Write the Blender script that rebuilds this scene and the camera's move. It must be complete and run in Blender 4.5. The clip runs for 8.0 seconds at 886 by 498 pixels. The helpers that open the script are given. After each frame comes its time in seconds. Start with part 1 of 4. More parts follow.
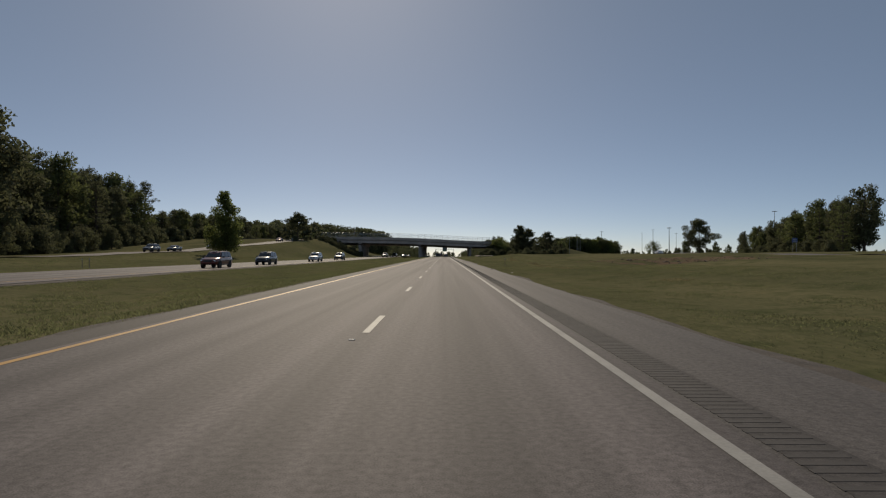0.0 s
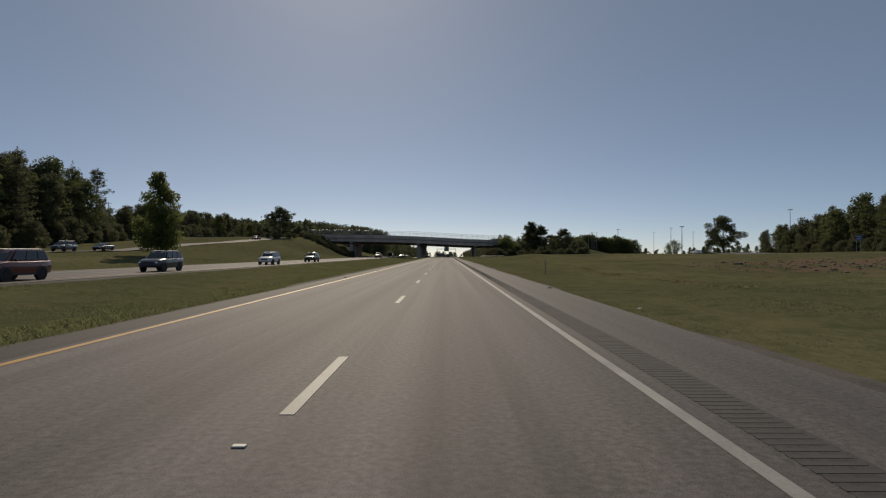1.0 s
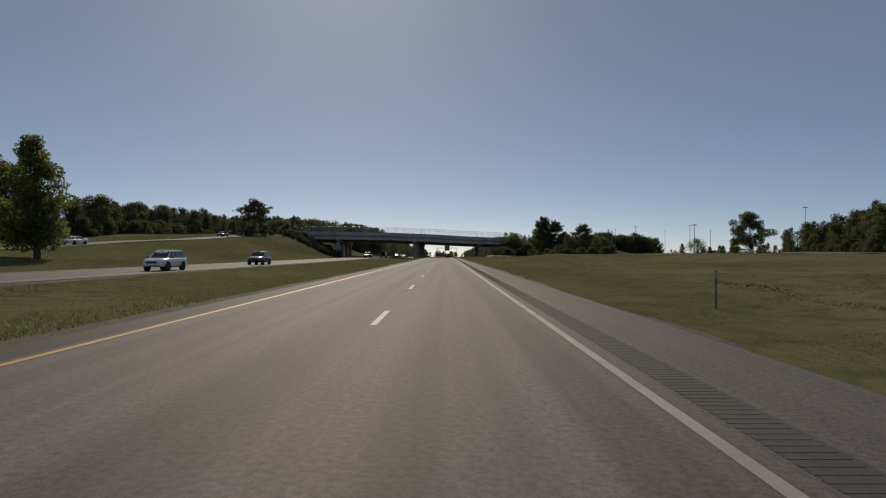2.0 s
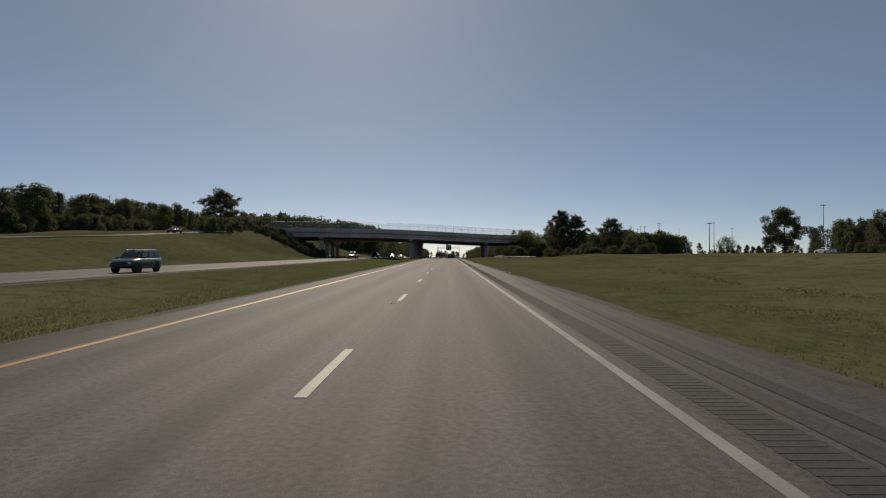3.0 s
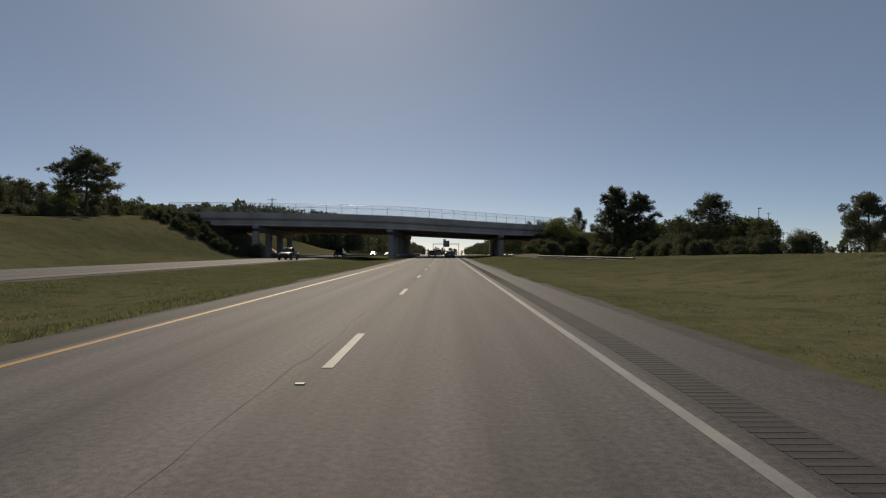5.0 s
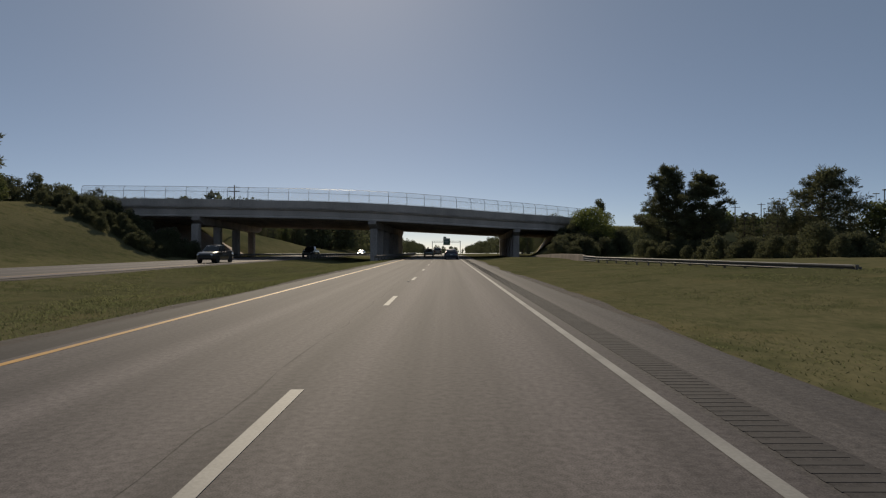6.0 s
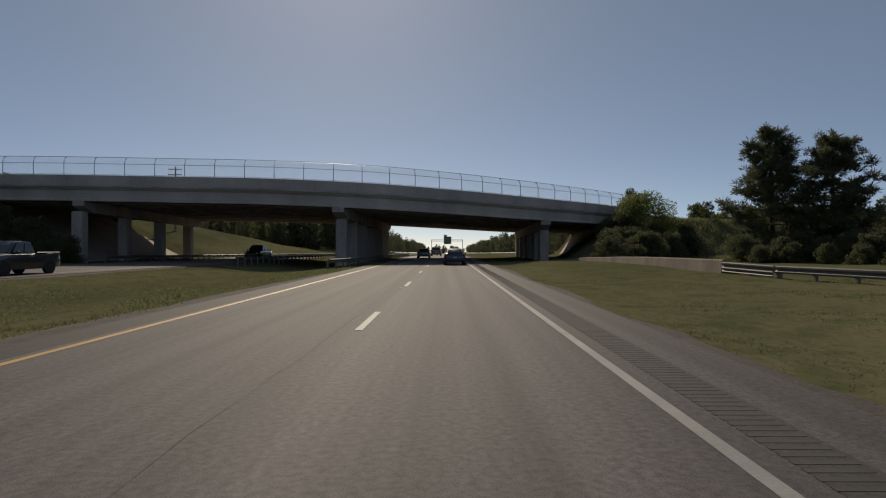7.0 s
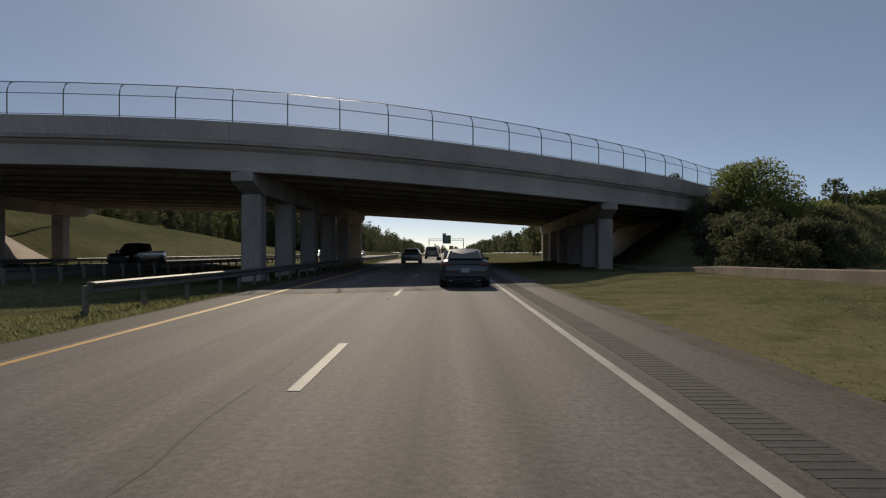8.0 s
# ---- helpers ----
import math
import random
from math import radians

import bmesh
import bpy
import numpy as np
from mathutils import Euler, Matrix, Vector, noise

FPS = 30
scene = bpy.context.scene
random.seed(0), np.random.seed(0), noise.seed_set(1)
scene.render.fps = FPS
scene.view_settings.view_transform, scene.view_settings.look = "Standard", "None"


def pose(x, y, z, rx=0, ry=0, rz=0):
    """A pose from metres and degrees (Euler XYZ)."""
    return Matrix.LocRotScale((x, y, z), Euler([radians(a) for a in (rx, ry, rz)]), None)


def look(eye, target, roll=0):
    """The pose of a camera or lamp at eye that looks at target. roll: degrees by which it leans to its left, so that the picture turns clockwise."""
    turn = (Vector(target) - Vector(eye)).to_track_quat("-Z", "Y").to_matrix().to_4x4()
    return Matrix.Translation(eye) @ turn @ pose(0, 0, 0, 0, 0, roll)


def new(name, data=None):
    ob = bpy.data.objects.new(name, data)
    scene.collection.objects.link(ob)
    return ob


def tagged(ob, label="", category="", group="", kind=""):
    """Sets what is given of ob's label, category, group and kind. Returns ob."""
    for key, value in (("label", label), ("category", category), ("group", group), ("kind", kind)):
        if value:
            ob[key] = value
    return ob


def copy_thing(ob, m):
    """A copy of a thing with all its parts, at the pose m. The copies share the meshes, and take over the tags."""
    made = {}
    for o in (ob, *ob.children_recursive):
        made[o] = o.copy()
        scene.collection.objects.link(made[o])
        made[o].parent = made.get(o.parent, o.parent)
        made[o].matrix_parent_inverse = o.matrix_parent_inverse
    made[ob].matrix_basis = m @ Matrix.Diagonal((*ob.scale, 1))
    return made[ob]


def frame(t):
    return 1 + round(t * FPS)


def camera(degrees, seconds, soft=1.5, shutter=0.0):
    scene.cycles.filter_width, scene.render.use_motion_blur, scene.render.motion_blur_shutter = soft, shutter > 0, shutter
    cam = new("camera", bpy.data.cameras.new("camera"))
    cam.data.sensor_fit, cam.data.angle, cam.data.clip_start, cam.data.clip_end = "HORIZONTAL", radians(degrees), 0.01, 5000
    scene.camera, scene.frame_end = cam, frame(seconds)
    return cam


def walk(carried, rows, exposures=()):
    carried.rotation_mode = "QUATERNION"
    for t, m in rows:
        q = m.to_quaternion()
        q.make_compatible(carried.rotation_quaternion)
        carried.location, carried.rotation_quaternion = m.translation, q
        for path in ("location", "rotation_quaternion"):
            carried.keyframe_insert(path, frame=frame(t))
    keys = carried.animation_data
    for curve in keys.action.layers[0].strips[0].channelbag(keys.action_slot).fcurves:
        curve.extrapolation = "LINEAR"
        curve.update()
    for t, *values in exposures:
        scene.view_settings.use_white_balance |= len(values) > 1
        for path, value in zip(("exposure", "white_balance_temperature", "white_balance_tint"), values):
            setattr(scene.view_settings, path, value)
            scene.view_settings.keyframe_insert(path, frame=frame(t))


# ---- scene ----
# ---- camera and its drive ----
cam = camera(73.6, 8.0, soft=1.2)
# seconds, x, y, pitch, yaw (degrees); the lens rides 1.48 m above the road
PATH = [
    (0.0, -0.05, -0.3, 0.45, 0.10), (0.5, -0.05, 14.9, 0.50, 0.22), (1.0, -0.05, 29.7, 0.45, 0.27),
    (1.5, -0.02, 44.4, 0.42, 0.27), (3.0, 0.00, 90.05, 0.40, 0.47), (3.5, 0.00, 104.7, 0.40, 0.47),
    (4.0, -0.02, 119.9, 0.20, 0.34), (4.5, -0.04, 135.0, 0.18, 0.22), (6.0, 0.04, 178.3, -0.04, 0.26),
    (6.5, 0.07, 192.8, -0.03, 0.44), (7.0, 0.07, 207.4, -0.10, 0.34), (7.5, 0.06, 221.7, -0.03, 0.20),
    (8.0, 0.06, 236.3, -0.10, 0.25),
]
walk(cam, [(t, pose(x, y, 1.48, 90 + p, 0, w)) for t, x, y, p, w in PATH], exposures=[(0.0, 0.12, 7400, 8.5), (6.8, 0.14, 7400, 8.5), (7.4, 0.24, 7400, 8.5), (8.0, 0.38, 7400, 8.5)])

# ---- sky and sun ----
SUN_EL, SUN_AZ = radians(34.0), radians(-10.0)       # ahead, a little to the west of the road
world = bpy.data.worlds.new("sky")
scene.world = world
world.use_nodes = True
wn = world.node_tree.nodes
sky = wn.new("ShaderNodeTexSky")
sky.sky_type, sky.sun_disc, sky.sun_elevation, sky.sun_rotation = "NISHITA", False, SUN_EL, SUN_AZ
sky.air_density, sky.dust_density, sky.ozone_density = 0.40, 0.22, 1.5
wn["Background"].inputs["Strength"].default_value = 0.066
haze = wn.new("ShaderNodeMix")                       # summer haze evens out the clear sky
haze.data_type = "RGBA"
haze.inputs["Factor"].default_value = 0.28
haze.inputs["B"].default_value = (3.6, 4.9, 6.8, 1)
world.node_tree.links.new(sky.outputs[0], haze.inputs["A"])
world.node_tree.links.new(haze.outputs["Result"], wn["Background"].inputs["Color"])
lamp = bpy.data.lights.new("sun", "SUN")
lamp.energy, lamp.angle, lamp.color = 2.4, radians(0.55), (1.0, 0.91, 0.78)
sun = new("sun", lamp)
to_sun = Vector((math.sin(SUN_AZ) * math.cos(SUN_EL), math.cos(SUN_AZ) * math.cos(SUN_EL), math.sin(SUN_EL)))
sun.matrix_world = look(to_sun * 400, (0, 0, 0))


# ---- materials ----
def mat(name, color, rough=0.7, metal=0.0, var=0.25, coarse=0.6, fine=18.0, bump=0.15, depth=0.01, spec=0.5,
        stretch=(1, 1, 1), island=0.0, tint=None, coat=0.0, through_light=0.0, grain=0.5):
    """A surface with grain at two scales; island: shade change from piece to piece; through_light: share of light let through."""
    m = bpy.data.materials.new(name)
    m.use_nodes = True
    n, ln = m.node_tree.nodes, m.node_tree.links
    bs = n["Principled BSDF"]
    tc, mp = n.new("ShaderNodeTexCoord"), n.new("ShaderNodeMapping")
    mp.inputs["Scale"].default_value = stretch
    ln.new(tc.outputs["Object"], mp.inputs["Vector"])
    a, b = n.new("ShaderNodeTexNoise"), n.new("ShaderNodeTexNoise")
    for t, s, det in ((a, coarse, 5), (b, fine, 3)):
        t.inputs["Scale"].default_value, t.inputs["Detail"].default_value = s, det
        ln.new(mp.outputs[0], t.inputs["Vector"])
    add = n.new("ShaderNodeMath")
    add.operation = "MULTIPLY_ADD"
    ln.new(b.outputs["Fac"], add.inputs[0])
    add.inputs[1].default_value = grain
    ln.new(a.outputs["Fac"], add.inputs[2])
    value = add.outputs[0]
    if island:
        geo, ad2 = n.new("ShaderNodeNewGeometry"), n.new("ShaderNodeMath")
        ad2.operation = "MULTIPLY_ADD"
        ln.new(geo.outputs["Random Per Island"], ad2.inputs[0])
        ad2.inputs[1].default_value = island
        ln.new(value, ad2.inputs[2])
        value = ad2.outputs[0]
    rmp = n.new("ShaderNodeMapRange")
    rmp.inputs["From Min"].default_value, rmp.inputs["From Max"].default_value = 0.2 + 0.5 * grain, 0.8 + 0.5 * grain + island
    ln.new(value, rmp.inputs["Value"])
    mix = n.new("ShaderNodeMix")
    mix.data_type = "RGBA"
    hi = tint or tuple(min(1, c * (1 + var)) for c in color)
    mix.inputs["A"].default_value = (*(c * (1 - var) for c in color), 1)
    mix.inputs["B"].default_value = (*hi, 1)
    ln.new(rmp.outputs[0], mix.inputs["Factor"])
    ln.new(mix.outputs["Result"], bs.inputs["Base Color"])
    bs.inputs["Roughness"].default_value, bs.inputs["Metallic"].default_value = rough, metal
    bs.inputs["Specular IOR Level"].default_value = spec
    bs.inputs["Coat Weight"].default_value = coat
    if bump:
        bp = n.new("ShaderNodeBump")
        bp.inputs["Strength"].default_value, bp.inputs["Distance"].default_value = bump, depth
        ln.new(b.outputs["Fac"], bp.inputs["Height"])
        ln.new(bp.outputs[0], bs.inputs["Normal"])
    if through_light:
        tr, ms = n.new("ShaderNodeBsdfTranslucent"), n.new("ShaderNodeMixShader")
        ln.new(mix.outputs["Result"], tr.inputs["Color"])
        ms.inputs[0].default_value = through_light
        ln.new(bs.outputs[0], ms.inputs[1])
        ln.new(tr.outputs[0], ms.inputs[2])
        ln.new(ms.outputs[0], n["Material Output"].inputs["Surface"])
    return m


def glow(name, color, strength):
    m = bpy.data.materials.new(name)
    m.use_nodes = True
    bs = m.node_tree.nodes["Principled BSDF"]
    bs.inputs["Base Color"].default_value = (*color, 1)
    bs.inputs["Emission Color"].default_value = (*color, 1)
    bs.inputs["Emission Strength"].default_value = strength
    return m


def asphalt(name, base, tone):
    """Worn asphalt: stone grain, long wheel tracks along the road, blotches."""
    m = mat(name, base, rough=0.78, var=0.45, coarse=14.0, fine=75.0, bump=0.14, depth=0.005, spec=0.28, grain=1.2)
    n, ln = m.node_tree.nodes, m.node_tree.links
    bs = n["Principled BSDF"]
    tc, mp, streak = n.new("ShaderNodeTexCoord"), n.new("ShaderNodeMapping"), n.new("ShaderNodeTexNoise")
    mp.inputs["Scale"].default_value = (1.1, 0.012, 1)
    streak.inputs["Scale"].default_value, streak.inputs["Detail"].default_value = 1.0, 4
    ln.new(tc.outputs["Object"], mp.inputs["Vector"])
    ln.new(mp.outputs[0], streak.inputs["Vector"])
    rng = n.new("ShaderNodeMapRange")
    rng.inputs["From Min"].default_value, rng.inputs["From Max"].default_value = 0.35, 0.65
    rng.inputs["To Min"].default_value, rng.inputs["To Max"].default_value = 1 - tone, 1 + tone
    ln.new(streak.outputs["Fac"], rng.inputs["Value"])
    mul = n.new("ShaderNodeMix")
    mul.data_type, mul.blend_type = "RGBA", "MULTIPLY"
    mul.inputs["Factor"].default_value = 1.0
    old = bs.inputs["Base Color"].links[0].from_socket
    ln.new(old, mul.inputs["A"])
    ln.new(rng.outputs[0], mul.inputs["B"])
    ln.new(mul.outputs["Result"], bs.inputs["Base Color"])
    return m


def turf(name):
    """Mown roadside grass: green sward with straw streaks, mottled tufts, worn earth, and a bank of bare reddish soil."""
    m = mat(name, (0.096, 0.106, 0.056), rough=0.95, var=0.30, coarse=0.09, fine=7.0, bump=0.7, depth=0.06, spec=0.0,
            tint=(0.184, 0.164, 0.092), stretch=(1, 0.35, 1))
    n, ln = m.node_tree.nodes, m.node_tree.links
    bs = n["Principled BSDF"]
    geo = n.new("ShaderNodeNewGeometry")

    def cloudy(scale, detail, lo, hi, t0, t1, vector=None):
        nz, rng = n.new("ShaderNodeTexNoise"), n.new("ShaderNodeMapRange")
        nz.inputs["Scale"].default_value, nz.inputs["Detail"].default_value = scale, detail
        ln.new(vector or geo.outputs["Position"], nz.inputs["Vector"])
        for key, v in (("From Min", lo), ("From Max", hi), ("To Min", t0), ("To Max", t1)):
            rng.inputs[key].default_value = v
        ln.new(nz.outputs["Fac"], rng.inputs["Value"])
        return nz.outputs["Fac"], rng.outputs[0]

    def layer(factor, color):
        mix = n.new("ShaderNodeMix")
        mix.data_type = "RGBA"
        mix.inputs["B"].default_value = (*color, 1)
        ln.new(factor, mix.inputs["Factor"])
        ln.new(bs.inputs["Base Color"].links[0].from_socket, mix.inputs["A"])
        ln.new(mix.outputs["Result"], bs.inputs["Base Color"])

    layer(cloudy(0.75, 5, 0.50, 0.68, 0.0, 0.65)[1], (0.062, 0.074, 0.034))     # lush dark clumps
    layer(cloudy(0.33, 6, 0.56, 0.76, 0.0, 0.55)[1], (0.178, 0.148, 0.080))     # dried patches
    layer(cloudy(2.6, 4, 0.64, 0.78, 0.0, 0.45)[1], (0.130, 0.098, 0.066))      # earth between the tufts
    sub, dist = n.new("ShaderNodeMapping"), n.new("ShaderNodeVectorMath")
    sub.inputs["Location"].default_value = (-33 / 12, -81 / 10, 0)
    sub.inputs["Scale"].default_value = (1 / 12, 1 / 10, 0.0)
    ln.new(geo.outputs["Position"], sub.inputs["Vector"])
    dist.operation = "LENGTH"
    ln.new(sub.outputs[0], dist.inputs[0])
    ad, rng = n.new("ShaderNodeMath"), n.new("ShaderNodeMapRange")
    ad.operation = "MULTIPLY_ADD"
    ln.new(cloudy(0.42, 8, 0, 1, 0, 1)[0], ad.inputs[0])
    ad.inputs[1].default_value = 4.4
    ln.new(dist.outputs["Value"], ad.inputs[2])
    for key, v in (("From Min", 2.55), ("From Max", 2.9), ("To Min", 0.85), ("To Max", 0.0)):
        rng.inputs[key].default_value = v
    ln.new(ad.outputs[0], rng.inputs["Value"])
    layer(rng.outputs[0], (0.165, 0.115, 0.082))
    return m


def chain_link(name):
    """Woven wire seen as a net: diagonal wires with open holes between them."""
    m = mat(name, (0.42, 0.44, 0.45), rough=0.45, metal=0.7, var=0.1, bump=0)
    n, ln = m.node_tree.nodes, m.node_tree.links
    tc, tr, ms = n.new("ShaderNodeTexCoord"), n.new("ShaderNodeBsdfTransparent"), n.new("ShaderNodeMixShader")
    waves = []
    for turn in (radians(45), radians(-45)):
        mp, wv = n.new("ShaderNodeMapping"), n.new("ShaderNodeTexWave")
        mp.inputs["Rotation"].default_value = (0, turn, 0)
        wv.inputs["Scale"].default_value = 5.0
        ln.new(tc.outputs["Object"], mp.inputs["Vector"])
        ln.new(mp.outputs[0], wv.inputs["Vector"])
        gt = n.new("ShaderNodeMath")
        gt.operation = "GREATER_THAN"
        gt.inputs[1].default_value = 0.978
        ln.new(wv.outputs["Fac"], gt.inputs[0])
        waves.append(gt)
    mx = n.new("ShaderNodeMath")
    mx.operation = "MAXIMUM"
    ln.new(waves[0].outputs[0], mx.inputs[0])
    ln.new(waves[1].outputs[0], mx.inputs[1])
    ln.new(mx.outputs[0], ms.inputs[0])
    ln.new(tr.outputs[0], ms.inputs[1])
    ln.new(n["Principled BSDF"].outputs[0], ms.inputs[2])
    ln.new(ms.outputs[0], n["Material Output"].inputs["Surface"])
    return m


M_TURF = turf("turf")
M_BLADE = mat("grass_blades", (0.126, 0.143, 0.074), rough=0.8, var=0.25, coarse=0.09, fine=3, bump=0, spec=0.2, island=0.4,
              tint=(0.185, 0.190, 0.090), through_light=0.8)
M_ROAD = asphalt("worn_asphalt", (0.104, 0.0905, 0.0905), 0.36)
M_SHOULDER = asphalt("shoulder_asphalt", (0.088, 0.078, 0.075), 0.22)
M_INNER = asphalt("gritty_inner_asphalt", (0.044, 0.037, 0.035), 0.3)
M_RUMBLE = mat("ribbed_asphalt", (0.052, 0.046, 0.044), rough=0.85, var=0.3, coarse=2, fine=40)
M_BAND = asphalt("milled_asphalt", (0.058, 0.051, 0.049), 0.2)
M_GRAVEL = mat("edge_gravel", (0.070, 0.056, 0.047), rough=0.95, var=0.45, coarse=1.5, fine=22, bump=0.8, depth=0.03)
M_WHITE = mat("white_road_paint", (0.265, 0.255, 0.238), rough=0.65, var=0.3, coarse=1.2, fine=30)
M_YELLOW = mat("yellow_road_paint", (0.48, 0.25, 0.05), rough=0.6, var=0.25, coarse=0.8, fine=30)
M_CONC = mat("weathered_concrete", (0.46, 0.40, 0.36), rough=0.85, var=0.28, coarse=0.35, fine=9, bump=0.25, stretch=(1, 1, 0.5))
M_CONC_DARK = mat("darker_concrete", (0.41, 0.355, 0.325), rough=0.9, var=0.35, coarse=0.5, fine=8, bump=0.3, stretch=(1, 1, 0.35))
M_WALL = mat("tan_concrete", (0.255, 0.205, 0.165), rough=0.9, var=0.35, coarse=0.6, fine=10, bump=0.3, stretch=(1, 1, 0.3))
M_SLOPE = mat("slope_paving", (0.46, 0.385, 0.335), rough=0.9, var=0.2, coarse=0.4, fine=8)
M_STEEL = mat("galvanised_steel", (0.33, 0.34, 0.35), rough=0.55, metal=0.85, var=0.2, coarse=1.5, fine=25, bump=0.05)
M_RAIL = mat("weathered_rail", (0.12, 0.115, 0.11), rough=0.6, metal=0.2, var=0.25, coarse=1.2, fine=20, bump=0.05)
M_POST = mat("weathered_post", (0.17, 0.15, 0.13), rough=0.8, var=0.3, coarse=3, fine=30)
M_FENCE = mat("dull_fence_steel", (0.16, 0.165, 0.17), rough=0.6, metal=0.5, var=0.2, coarse=1.5, fine=25, bump=0.05)
M_WIRE = chain_link("chain_link")
M_BARK = mat("bark", (0.085, 0.065, 0.05), rough=0.95, var=0.4, coarse=1.5, fine=14, bump=0.8, depth=0.03, stretch=(1, 1, 0.3))
M_LEAF = mat("broad_leaves", (0.132, 0.138, 0.078), rough=0.7, var=0.45, coarse=0.4, fine=4, bump=0, island=0.6, spec=0.15,
             tint=(0.17, 0.20, 0.07), through_light=0.5)
M_LIME = mat("young_leaves", (0.150, 0.186, 0.062), rough=0.6, var=0.4, coarse=0.4, fine=4, bump=0, island=0.6, spec=0.15,
             tint=(0.22, 0.25, 0.085), through_light=0.62)
M_NEEDLE = mat("pine_needles", (0.124, 0.124, 0.086), rough=0.75, var=0.45, coarse=0.5, fine=5, bump=0, island=0.6, spec=0.12,
               tint=(0.165, 0.178, 0.088), through_light=0.5)
M_WOODS = mat("far_foliage", (0.132, 0.130, 0.094), rough=0.8, var=0.4, coarse=0.08, fine=1, bump=0, island=0.7, spec=0.2,
              tint=(0.15, 0.17, 0.075), through_light=0.45)
M_GLASS = mat("tinted_glass", (0.012, 0.014, 0.016), rough=0.06, var=0.1, bump=0, spec=0.8)
M_TYRE = mat("tyre_rubber", (0.018, 0.018, 0.018), rough=0.85, var=0.2, bump=0.2)
M_RIM = mat("alloy_rim", (0.45, 0.46, 0.47), rough=0.3, metal=0.9, var=0.1, bump=0)
M_TRIM = mat("black_trim", (0.022, 0.022, 0.023), rough=0.55, var=0.2, bump=0.05)
M_CHROME = mat("chrome", (0.75, 0.75, 0.76), rough=0.12, metal=1.0, var=0.05, bump=0)
M_TAIL = mat("red_lens", (0.13, 0.010, 0.012), rough=0.15, var=0.1, bump=0, coat=0.6)
M_LENS = mat("clear_lens", (0.75, 0.76, 0.78), rough=0.1, var=0.05, bump=0, coat=0.8)
M_LIT = glow("lit_headlight", (1.0, 0.97, 0.92), 14.0)
M_PLATE = mat("plate_white", (0.34, 0.35, 0.35), rough=0.5, var=0.1, bump=0)
M_SIGN = mat("sign_green", (0.012, 0.085, 0.05), rough=0.45, var=0.2, coarse=0.6, fine=6, bump=0)
M_SIGNBACK = mat("sign_back_grey", (0.16, 0.17, 0.165), rough=0.6, metal=0.4, var=0.2, bump=0)


def paint(name, color, metal=0.35):
    return mat(name, color, rough=0.32, metal=metal, var=0.08, coarse=1.2, fine=200, bump=0, coat=0.8)


# ---- building tools ----
class Shape:
    """Collects corners and faces of one mesh."""

    def __init__(self):
        self.v, self.f = [], []

    def quad(self, *pts):
        k = len(self.v)
        self.v += [tuple(p) for p in pts]
        self.f.append(tuple(range(k, k + len(pts))))
        return self

    def loft(self, rings, closed=True, caps=True):
        """Skin over rings of equally many points."""
        k, m = len(self.v), len(rings[0])
        for r in rings:
            self.v += [tuple(p) for p in r]
        for i in range(len(rings) - 1):
            for j in range(m if closed else m - 1):
                a, b = k + i * m + j, k + i * m + (j + 1) % m
                self.f.append((a, b, b + m, a + m))
        if caps and closed:
            self.f.append(tuple(range(k + m - 1, k - 1, -1)))
            e = k + (len(rings) - 1) * m
            self.f.append(tuple(range(e, e + m)))
        return self

    def box(self, cx, cy, cz, sx, sy, sz, bev=0.0):
        """A block with softened edges, standing on cz - sz / 2."""
        b = min(bev, sx * 0.3, sy * 0.3, sz * 0.3)
        hx, hy, hz = sx / 2, sy / 2, sz / 2

        def ring(x, y, z):
            if not b:
                return [(cx - x, cy - y, z), (cx + x, cy - y, z), (cx + x, cy + y, z), (cx - x, cy + y, z)]
            return [(cx - x + b, cy - y, z), (cx + x - b, cy - y, z), (cx + x, cy - y + b, z), (cx + x, cy + y - b, z),
                    (cx + x - b, cy + y, z), (cx - x + b, cy + y, z), (cx - x, cy + y - b, z), (cx - x, cy - y + b, z)]
        if not b:
            return self.loft([ring(hx, hy, cz - hz), ring(hx, hy, cz + hz)])
        return self.loft([ring(hx - b, hy - b, cz - hz), ring(hx, hy, cz - hz + b), ring(hx, hy, cz + hz - b), ring(hx - b, hy - b, cz + hz)])

    def tube(self, pts, radii, n=6):
        """A tapered round bar along pts."""
        rings = []
        for i, p in enumerate(pts):
            p = Vector(p)
            d = (Vector(pts[min(i + 1, len(pts) - 1)]) - Vector(pts[max(i - 1, 0)])).normalized()
            s = d.cross(Vector((0.3, 0.2, 1)) if abs(d.z) < 0.9 else Vector((0, 1, 0))).normalized()
            t = d.cross(s)
            rings.append([p + radii[i] * (math.cos(q) * s + math.sin(q) * t) for q in (2 * math.pi * j / n for j in range(n))])
        return self.loft(rings)

    def disc(self, c, axis_x, r0, r1, half, n=20):
        """A round wheel-like body along x, with shoulders."""
        cx, cy, cz = c
        rings = []
        for x, r in ((-half, r1), (-half, r0 * 0.94), (-half * 0.7, r0), (half * 0.7, r0), (half, r0 * 0.94), (half, r1)):
            rings.append([(cx + x, cy + r * math.cos(2 * math.pi * j / n), cz + r * math.sin(2 * math.pi * j / n)) for j in range(n)])
        return self.loft(rings)

    def mesh(self, name, material, smooth=False):
        me = bpy.data.meshes.new(name)
        me.from_pydata(self.v, [], self.f)
        me.materials.append(material)
        if smooth:
            me.polygons.foreach_set("use_smooth", [True] * len(me.polygons))
        me.update()
        return me


